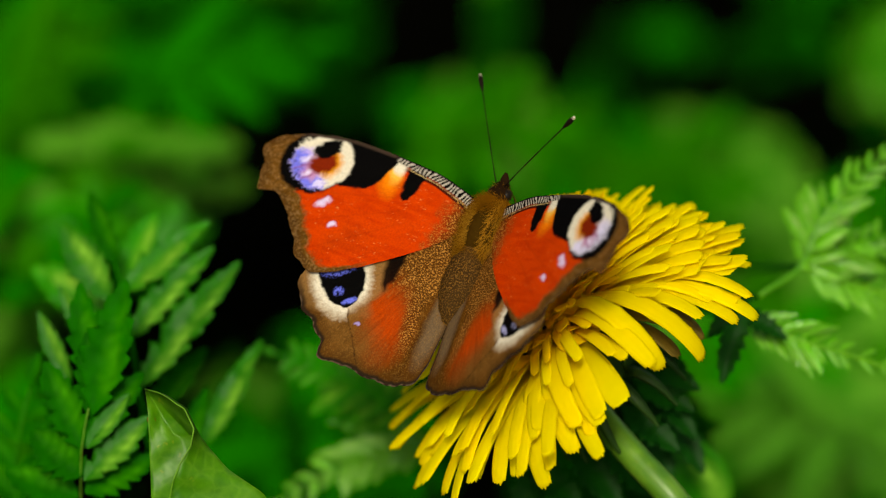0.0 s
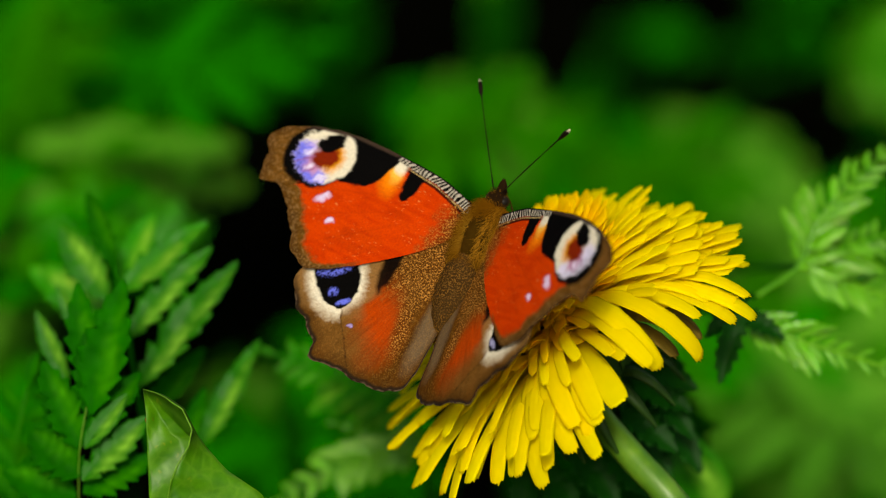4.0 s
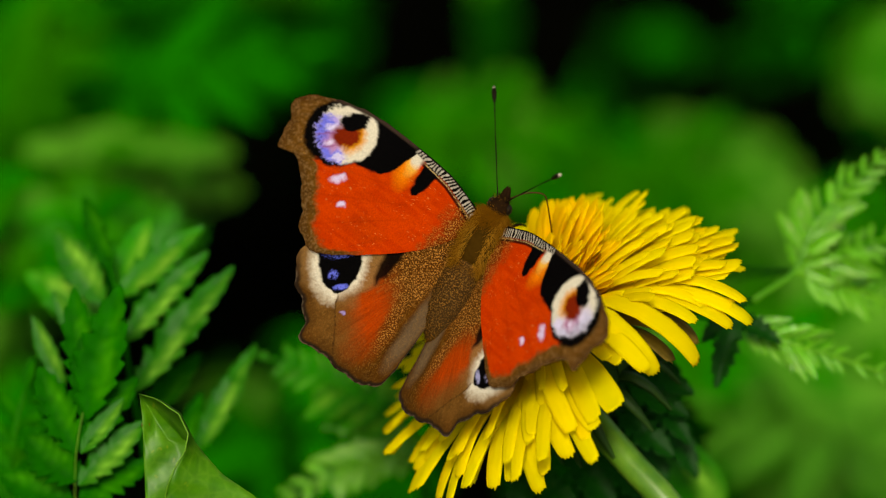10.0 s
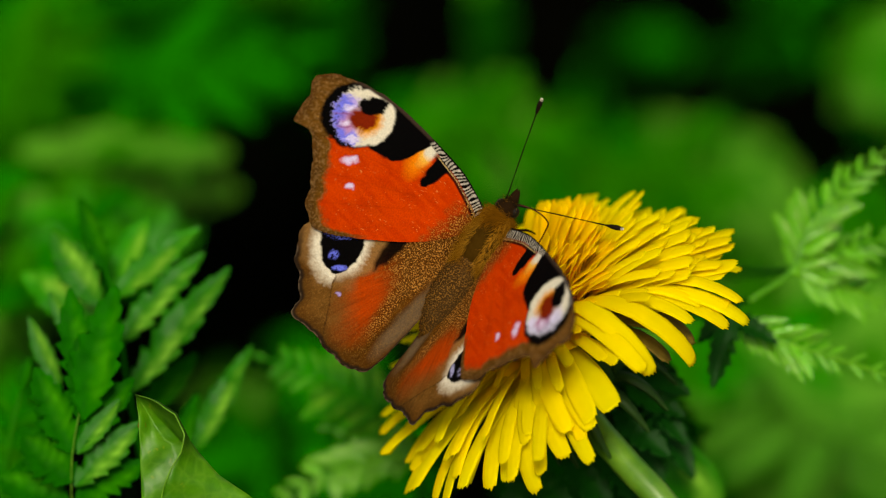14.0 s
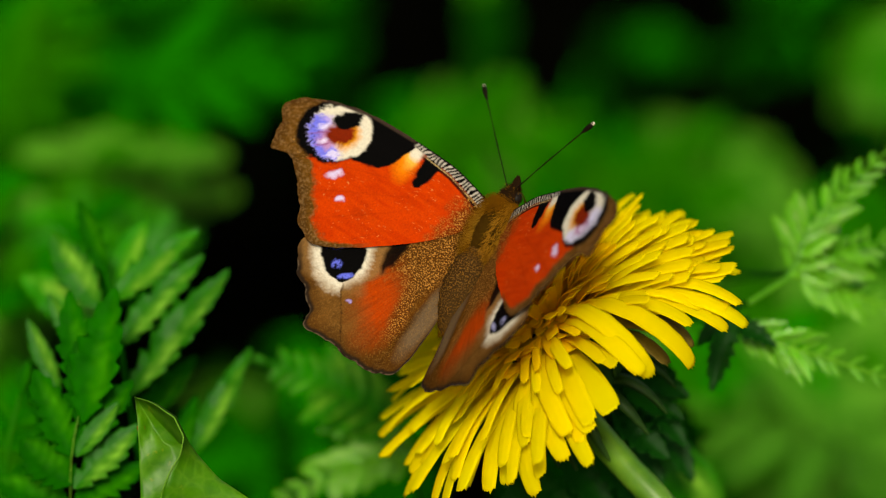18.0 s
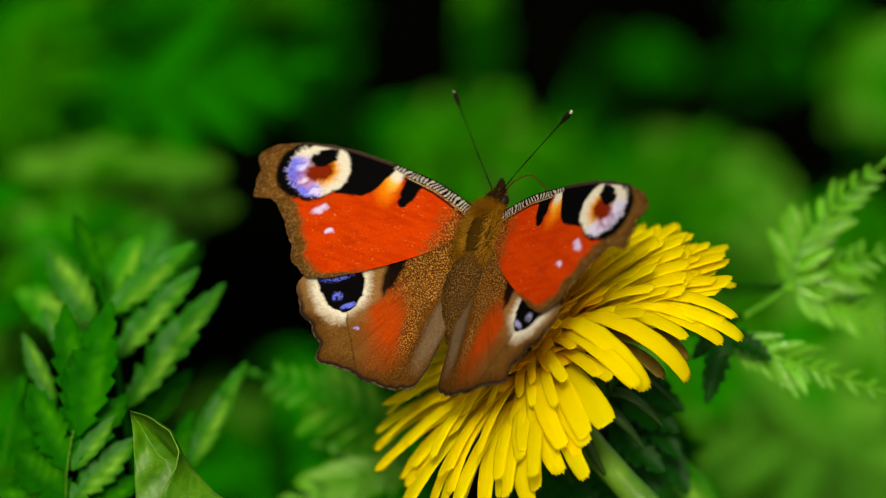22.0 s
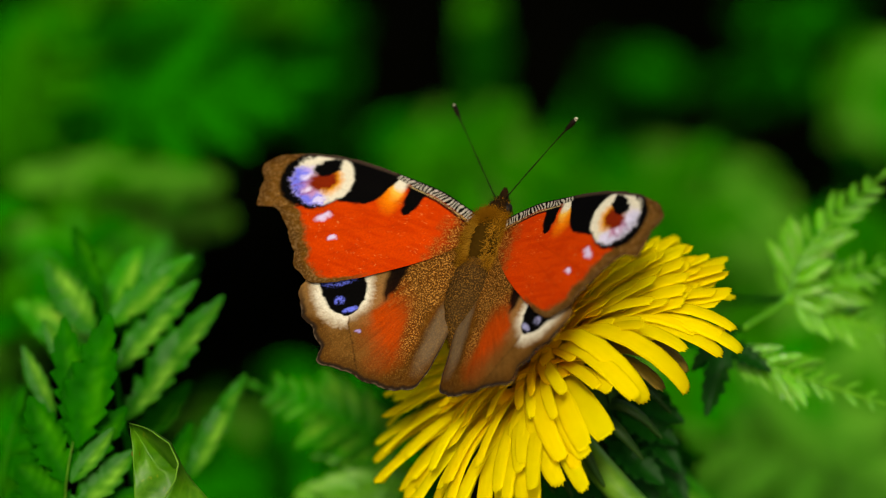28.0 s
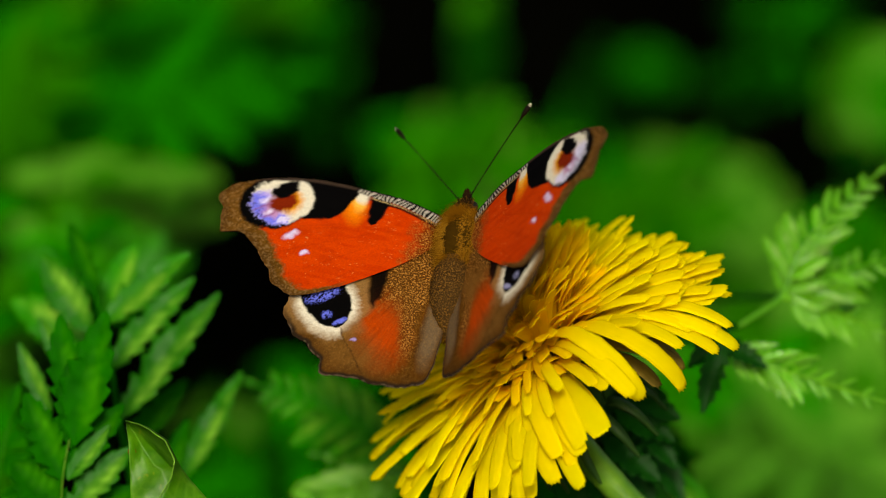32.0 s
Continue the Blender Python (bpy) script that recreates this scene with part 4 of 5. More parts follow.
    for dv, far in ((-0.15, 3.4), (-1.7, 2.8)):
        col = lay(col, (0.20, 0.05, 0.14), step(0.10, np.abs(v - dv - 0.06 * u), 0.16) * step(u, 0.6, 0.8) * step(far, u, 0.6) * outer * 0.7)
    col = lay(col, INK, outer * step(u, 2.4, 1.2) * step(fleck, 0.70, 0.2) * 0.8)
    # dark red heart with an orange hem, and the pupil above it
    col = lay(col, (0.62, 0.24, 0.012), pale * step(1.0, np.sqrt(((u + 1.4) / 1.95) ** 2 + ((v + 0.4) / 1.95) ** 2) + 0.15 * (fleck - 0.5), 0.5) * step(0.6, u, 1.2))
    col = lay(col, (0.15, 0.012, 0.002), pale * step(1.0, np.sqrt(((u + 0.8) / 1.9) ** 2 + ((v + 0.3) / 1.55) ** 2) + 0.25 * (ray - 0.5), 0.45))
    pupil = np.hypot((u + 1.35 + 0.25 * v) / 1.95, (v - 1.55) / 1.25)
    col = lay(col, INK, step(1.0, pupil + 0.22 * (w2 - 0.5) + 0.12 * (grit - 0.5), 0.22) * inside)
    # two pale violet spots
    for sa, sb, ra, rb in ((19.55, -7.0, 1.05, 0.50), (17.1, -9.7, 0.50, 0.40)):
        col = lay(col, (0.52, 0.42, 0.62), step(1.0, oval(aw, bw, sa, sb, ra, rb, -39) + 0.4 * (w2 - 0.5), 0.8))
    # barred leading edge
    lead = np.interp(a, (-1, 2.4, 6.4, 12.3, 19.5, 24.4, 27.6, 30), (0.2, 1.4, 2.3, 2.6, 2.5, 1.6, 0.3, -2.0)) - b
    strip = np.interp(a, (0, 3, 10.5, 13), (1.45, 1.4, 0.95, 0.75))
    edge = step(strip, lead, 0.2) * step(12.6, a, 0.6) * step(a, 0.2, 1)
    col = lay(col, INK, edge)
    bars = step(np.sin((a + 0.55 * b) * 10.5 + 6.5 * value_noise(a * 0.9, b * 0.9, 41)) + 1.3 * (value_noise(a * 3, b * 5, 42) - 0.5), 0.1, 0.5)
    col = lay(col, (0.44, 0.40, 0.33), edge * bars * step(lead, 0.12, 0.1) * (0.55 + 0.4 * value_noise(a * 4, b * 6, 47)))
    col = lay(col, INK, step(0.30, np.abs(lead - strip - 0.35), 0.2) * step(11.0, a, 0.8) * 0.9)
    col = lay(col, (0.42, 0.30, 0.12), step(0.10, np.abs(lead - strip - 0.2), 0.10) * step(10.6, a, 0.8) * (0.15 + 0.6 * step(value_noise(a * 6, b * 6, 48), 0.45, 0.3)))
    col = lay(col, (0.035, 0.022, 0.015), step(0.4, lead, 0.3) * step(a, 12.8, 0.8) * step(26.0, a, 2))
    # veins
    for ang in (-8, -17, -27, -37, -47):
        t = radians(ang)
        off = np.abs(-(a) * math.sin(t) + (b - 0.3) * math.cos(t))
        col = col * (1 - 0.10 * (step(0.12, off, 0.14) * step(a, 9, 4)))[:, None]
    return col, np.clip(dust * 1.1, 0, 1) * (1 - edge)


def hind_scales(a, b, rim, side):
    """Colours of the hindwing's upper side."""
    w1 = value_noise(a * 1.2, b * 1.2, 11) - 0.5
    w2 = value_noise(a * 3.2, b * 4.5, 12)
    aw, bw = a + 0.4 * w1, b + 0.4 * (value_noise(a * 1.2 + 7, b * 1.2, 14) - 0.5)
    col = np.tile(np.array((0.064, 0.022, 0.002)), (len(a), 1))
    ang = np.degrees(np.arctan2(a + 1.0, -b))
    # rays of scales from the root
    ray = value_noise(ang * 0.55, np.hypot(a, b) * 0.25, 15)
    col = col * (0.65 + 0.7 * ray)[:, None]
    # rust field
    field = step(1.0, oval(aw, bw, 5.9, -14.5, 3.1, 5.2, -12), 1.1)
    hair = value_noise(ang * 1.6, np.hypot(a, b) * 0.35, 16)
    col = lay(col, (0.35, 0.036, 0.002), field * (0.68 + 0.22 * ray + 0.14 * hair))
    col = col * (0.84 + 0.28 * value_noise(ang * 2.6, np.hypot(a, b) * 0.7, 20))[:, None]
    # golden dust near the root
    dust = step(10.5 + 2.0 * w1, np.hypot(a - 0.5, b * 0.95), 4.0)
    dust = np.maximum(dust, step(1.1, np.abs(a - 2.6 - 0.12 * (b + 12)), 1.0) * step(-4.0, b, 2) * step(b, -17.5, 4))
    col = lay(col, UMBER, dust * 0.75)
    # tan field between the eye and the scalloped edge
    col = lay(col, (0.125, 0.055, 0.011), step(1.0, oval(aw, bw, 10.0, -18.0, 5.5, 3.2, 35), 0.9) * (0.55 + 0.3 * ray))
    # greyish fold beside the body
    col = lay(col, (0.115, 0.078, 0.042), step(1.0, oval(aw, bw, -0.8, -13.0, 1.25, 6.0, 3), 0.7) * 0.8)
    dust = dust * (1 - step(1.0, oval(aw, bw, -0.4, -13.0, 1.8, 6.6, 3), 0.5))
    speck = step(value_noise(a * 9, b * 9, 22), 0.72, 0.2)
    col = lay(col, (0.22, 0.115, 0.028), speck * 0.35 * (1 - 0.7 * field))
    # eye, in its own axes: p outwards, q forwards
    p, q = 0.87 * (aw - 13.3) - 0.5 * (bw + 11.6), 0.5 * (aw - 13.3) + 0.87 * (bw + 11.6)
    half = np.interp(q, (-3.65, -3.45, -3.0, -2.2, -1.0, 0.4, 3.5), (0.0, 0.8, 1.45, 2.15, 2.7, 3.05, 3.15))
    near = 0.2 * (w2 - 0.5)
    glow = step(half + 3.0, np.abs(p + 0.2), 1.4) * step(q, -4.8, 2.5)
    col = lay(col, (0.22, 0.115, 0.035), glow * 0.8)
    wrap = np.hypot((p + 0.1) / np.where(p > 0, 4.1, 3.8), np.minimum(q - 0.6, 0) / 5.4) + 0.12 * (w2 - 0.5)
    col = lay(col, CREAM, step(1.0, wrap, 0.36) * (0.25 + 0.75 * step(rim, 1.1, 1.0)) * np.where(p > 0, 1.0, step(q + 0.3 * p, -4.0, 2.0)))
    bar = step(np.interp(q, (-2.4, -1.4, 0.6, 3.0), (0.0, 0.55, 1.0, 1.1)), 0.78 * np.abs(p + 6.7 + 0.6 * q), 0.6) * (q > -2.5)
    col = lay(col, INK, bar * 0.95)
    eye = step(half + near, np.abs(p + 0.15), 0.3)
    col = lay(col, INK, eye)
    crumb = value_noise(a * 6, b * 6, 17)
    fine = value_noise(a * 11, b * 11, 24)
    # right wing's greyer blue is its sheen from another angle, put into colour
    shimmer = (0.11, 0.14, 0.68) if side < 0 else (0.30, 0.30, 0.52)
    for cp, cq, rp, rq, gap in ((0.1, 2.1, 2.3, 1.0, 0.46), (0.6, -1.1, 0.7, 0.55, 0.3), (-0.6, -2.75, 1.1, 0.40, 0.15)):
        blue = step(1.0, np.hypot((p - cp) / rp, (q - cq + 0.1 * (p - cp)) / rq) + 0.5 * (fine - 0.5), 0.5) * step(crumb + 0.4 * (fine - 0.5), gap, 0.25)
        col = lay(col, shimmer, blue * 0.92 * eye)
    if side < 0:
        col = lay(col, (0.28, 0.22, 0.50), step(1.0, oval(aw, bw, 9.1, -16.5, 0.42, 0.26, 0) + 0.4 * (crumb - 0.5), 0.5) * 0.9)
    # dark thin line along the scalloped edge
    col = lay(col, BROWN, step(1.3 + 0.6 * w1, rim, 1.4) * step(-14.0, b, 4) * 0.5)
    col = lay(col, (0.012, 0.008, 0.005), step(0.5, rim, 0.3) * step(-14.0, b, 4) * 0.9)
    col = lay(col, (0.26, 0.19, 0.12), step(0.14, rim, 0.1) * step(value_noise(a * 2.2, b * 2.2, 18), 0.5, 0.2) * step(-14.0, b, 3) * 0.25)
    col = col * (0.92 + 0.16 * value_noise(a * 7, b * 7, 19))[:, None]
    for deg in (6, 16, 26, 37, 48):
        col = col * (1 - 0.10 * step(0.5, np.abs(ang - deg), 0.5) * step(np.hypot(a, b), 9, 3))[:, None]
    cover = np.clip(eye + glow + bar, 0, 1)
    return col, np.clip(dust * 1.15, 0, 1) * (1 - cover)


def wing_mesh(name, outline, paint, side, scallop):
    """One wing: rays from the root to the outline, with relief along the veins; side is 1 or -1."""
    ring = smooth_ring(outline, 24)
    root = np.array((1.2, -1.2)) if paint is fore_scales else np.array((1.0, -2.5))
    arc = np.concatenate([[0], np.cumsum(np.hypot(*np.diff(np.vstack([ring, ring[:1]]), axis=0).T))])
    total, count = arc[-1], 600
    at = np.linspace(0, total, count, endpoint=False)
    closed = np.vstack([ring, ring[:1]])
    rim = np.stack([np.interp(at, arc, closed[:, 0]), np.interp(at, arc, closed[:, 1])], 1)
    outer = np.clip((np.hypot(rim[:, 0], rim[:, 1]) - 12) / 8, 0, 1)
    wave = scallop * outer * (np.sin(at * 2 * math.pi / 3.6) * 0.5 + (value_noise(at * 2.2, at * 0, 21) - 0.5) * 0.7)
    out = rim - root
    rim = rim + out / np.hypot(*out.T)[:, None] * wave[:, None]
    steps = 160
    s = (np.arange(1, steps + 1) / steps) ** 0.75
    pts = root + (rim - root)[None, :, :] * s[:, None, None]
    flat = np.vstack([root[None], pts.reshape(-1, 2)])
    a, b = flat[:, 0], flat[:, 1]
    # distance from the outline, counted along the ray and softened
    depth = np.concatenate([[9.0], ((1 - s)[:, None] * np.hypot(*(rim - root).T)[None, :] * 0.8).ravel()])
    polar = np.degrees(np.arctan2(b, np.maximum(a, 0.3) + 1.5))
    z = 0.022 * np.cos(polar * 0.62) * np.clip(np.hypot(a, b) / 12, 0, 1) + 0.25 * (value_noise(a * 0.18, b * 0.18, 23) - 0.5)
    z += -0.0022 * (a - 12) ** 2 + 0.3
    verts = np.stack([side * a, b, z], 1) * MM
    low = verts.copy()
    low[:, 2] -= 0.06 * MM
    n = len(verts)
    i, j = np.meshgrid(np.arange(steps - 1), np.arange(count), indexing="ij")
    p, q = 1 + i * count + j, 1 + i * count + (j + 1) % count
    quads = np.stack([p, q, q + count, p + count], -1).reshape(-1, 4)
    k = np.arange(count)
    fan = np.stack([np.zeros(count, int), 1 + (k + 1) % count, 1 + k], -1)
    e = 1 + (steps - 1) * count
    skirt = np.stack([e + k, e + (k + 1) % count, n + e + (k + 1) % count, n + e + k], -1)
    if side > 0:
        upper, under = quads[:, ::-1], quads + n
        fan_u, fan_l = fan, (fan + n)[:, ::-1]
    else:
        upper, under = quads, (quads + n)[:, ::-1]
        fan_u, fan_l = fan[:, ::-1], fan + n
    faces = upper.tolist() + under.tolist() + fan_u.tolist() + fan_l.tolist() + skirt.tolist()
    me = mesh_of(name, np.vstack([verts, low]).tolist(), faces, WING)
    col, dust = paint(a, b, depth, side)
    col = np.clip(col, 0, 1)
    dark = np.tile(np.array((0.035, 0.026, 0.02)), (n, 1)) * (0.6 + 0.8 * value_noise(a * 3, b * 3, 31))[:, None]
    rgba = np.zeros((2 * n, 4), np.float32)
    rgba[:n, :3], rgba[n:, :3] = col, dark
    rgba[:n, 3] = dust
    layer = me.color_attributes.new("scales", "FLOAT_COLOR", "POINT")
    layer.data.foreach_set("color", rgba.ravel())
    return me


def round_body(profile, sides=24, squash=0.9, furry=0.0, seed=0):
    """A body turned round Y: rows of (y, radius, lift) in millimetres, with a ruffled surface."""
    verts, faces = [], []
    line = bend([(y, r, z) for y, r, z in profile], 6)
    for i, q in enumerate(line):
        for k in range(sides):
            t = 2 * math.pi * k / sides
            r = max(q.y, 0.02) * (1 + furry * noise.noise((q.x * 1.4, k * 1.3, seed)))
            verts.append((r * math.cos(t) * MM, q.x * MM, (q.z + squash * r * math.sin(t)) * MM))
    for i in range(len(line) - 1):
        for k in range(sides):
            n = (k + 1) % sides
            faces.append((i * sides + k, i * sides + n, (i + 1) * sides + n, (i + 1) * sides + k))
    faces.append(tuple(range(sides)))
    faces.append(tuple(range((len(line) - 1) * sides, len(line) * sides))[::-1])
    return verts, faces


def fur_mesh(name, verts, count, length, lean, mat, seed):
    """Short hairs that stand on a body's surface, as thin three-sided blades."""
    rnd = random.Random(seed)
    hv, hf = [], []
    for _ in range(count):
        p = Vector(verts[rnd.randrange(len(verts))]) / MM
        out = Vector((p.x, 0, p.z + 0.4)).normalized()
        p += Vector((rnd.uniform(-0.3, 0.3), rnd.uniform(-0.4, 0.4), 0))
        way = (out + Vector(lean) + Vector((rnd.uniform(-0.7, 0.7), rnd.uniform(-0.9, 0.6), rnd.uniform(-0.3, 0.4)))).normalized()
        ln = length * rnd.uniform(0.5, 1.2)
        side = way.orthogonal().normalized() * 0.026
        other = way.cross(side)
        k = len(hv)
        p -= out * 0.15
        hv += [(p + side) * MM, (p - side * 0.5 + other * 0.87) * MM, (p - side * 0.5 - other * 0.87) * MM, (p + way * ln) * MM]
        hf += [(k, k + 1, k + 3), (k + 1, k + 2, k + 3), (k + 2, k, k + 3)]
    return mesh_of(name, hv, hf, mat)


def butterfly():
    bug = thing("butterfly", pose(0, 0, 0.30), "rust-red butterfly with eye-spotted open wings feeding on the dandelion", "butterfly")
    v, f = round_body([(4.9, 1.0, 0.9), (4.0, 1.9, 0.7), (1.8, 2.6, 0.5), (-1.0, 2.7, 0.3), (-3.2, 2.1, 0.1), (-4.0, 1.4, 0.0)], furry=0.10)
    thorax = part("thorax", mesh_of("thorax", v, f, BACK), bug, None, "olive-brown shiny back framed by golden fur")
    part("fur", fur_mesh("fur", [p for p in v if p[2] < 0.0012 or math.hypot((p[0] - 0.0003) / 0.0021, (p[1] + 0.0002) / 0.0031) > 1], 14000, 1.9, (0, -0.5, -0.1), FUR, 3), thorax, None, "long golden-brown hairs")
    part("fur", fur_mesh("fur", [p for p in v if abs(p[0]) > 0.0011 and p[2] > -0.0008], 4200, 2.1, (0, -0.9, 0.1), FUR_GOLD, 13), thorax, None, "pale golden hairs along the sides")
    v, f = round_body([(-2.6, 1.8, 0.4), (-5.0, 2.6, 0.5), (-8.5, 2.7, 0.3), (-11.5, 2.1, -0.2), (-13.8, 1.2, -0.8), (-14.8, 0.2, -1.2)], furry=0.08, seed=4)
    for k in range(len(v)):
        x, y, z = v[k]
        ringy = 1 + 0.035 * math.sin(y / MM * 3.6)
        v[k] = (x * ringy, y, z * ringy)
    abdomen = part("abdomen", mesh_of("abdomen", v, f, DUSTED), bug, None, "dark brown segmented abdomen dusted with gold")
    part("fur", fur_mesh("fur", v, 1400, 0.6, (0, -0.8, 0), FUR, 5), abdomen)
    v, f = round_body([(3.8, 1.0, 0.8), (4.7, 1.4, 0.9), (5.8, 1.4, 0.9), (6.7, 1.0, 0.8), (7.2, 0.4, 0.7)], furry=0.1, seed=6)
    head = part("head", mesh_of("head", v, f, FUR_DARK), bug, None, "small dark brown furry head")
    part("fur", fur_mesh("fur", v, 1500, 0.7, (0, 0.3, 0.3), FUR_DARK, 8), head)
    part("fur", fur_mesh("fur", v, 260, 0.6, (0, 0.2, 0.3), FUR_GOLD, 9), head, None, "stray golden hairs")
    for sx in (-1, 1):
        v, f = round_body([(-0.85, 0.05, 0), (-0.55, 0.62, 0), (0, 0.80, 0), (0.55, 0.6, 0), (0.85, 0.05, 0)], 14, 1.0)
        part("eye", mesh_of("eye", v, f, BLACK), head, pose(sx * 1.0 * MM, 5.8 * MM, 0.8 * MM))
        v, f = round_body([(0, 0.42, 0), (0.7, 0.5, 0.15), (1.5, 0.36, 0.35), (2.2, 0.05, 0.6)], 10, 1.0, 0.14)
        part("palp", mesh_of("palp", v, f, FUR_DARK), head, pose(sx * 0.26 * MM, 6.6 * MM, 0.6 * MM, 8, 0, sx * 3))
    limbs = {}
    for sx, tag in ((-1, "left"), (1, "right")):
        line = bend([(0, 0, 0), (0, 5, 0.12), (0, 11, 0.1), (0, 16.1, 0)], 6)
        rad = [0.075 + 0.015 * math.sin(i) for i in range(len(line))]
        for i in range(len(line)):
            t = i / (len(line) - 1)
            if t > 0.87:
                rad[i] = 0.10 + 0.26 * math.sin(math.pi * min(1, (t - 0.87) / 0.15 * 0.8 + 0.15))
        v, f = tube([p * MM for p in line], [r * MM for r in rad], 8)
        feeler = part("antenna", mesh_of("antenna", v, f, FEELER), bug, None, "thin dark antenna with a pale-tipped club")
        v, f = round_body([(15.65, 0.24, 0), (15.9, 0.26, 0), (16.15, 0.18, 0), (16.28, 0.03, 0)], 8, 1.0)
        part("club_tip", mesh_of("club_tip", v, f, PALE_TIP), feeler)
        limbs["antenna_" + tag] = feeler
        limbs["fore_" + tag] = part("forewing", wing_mesh("forewing", FORE, fore_scales, sx, 0.26), bug, None, "rust-red forewing with a violet and cream eyespot")
        limbs["hind_" + tag] = part("hindwing", wing_mesh("hindwing", HIND, hind_scales, sx, 0.32), bug, None, "brown and rust hindwing with a blue-black eyespot")
        for y, reach, back in ((3.5, 2.2, 1.6), (1.0, 2.4, -0.3), (-1.5, 2.3, -1.8)):
            pts = bend([(sx * 1.2, y, -1.2), (sx * reach, y + back * 0.5, -1.6), (sx * (reach + 0.2), y + back, -4.0), (sx * (reach + 0.5), y + back * 1.2, -6.4)], 4)
            v, f = tube([p * MM for p in pts], [(0.26 - 0.012 * i) * MM for i in range(len(pts))], 7)
            part("leg", mesh_of("leg", v, f, FUR_DARK), bug, None, "thin dark brown leg")
    pts = bend([(0, 0, 0), (0, 2.6, 0.7), (0, 4.9, 0.3), (0, 5.4, -1.2), (0, 5.6, -5.8)], 5)
    v, f = tube([p * MM for p in pts], [0.10 * MM] * len(pts), 7)
    limbs["tongue"] = part("proboscis", mesh_of("proboscis", v, f, PROBOSCIS), bug, None, "thin bent brown proboscis")
    limbs["bug"] = bug
    return limbs


BUG = butterfly()

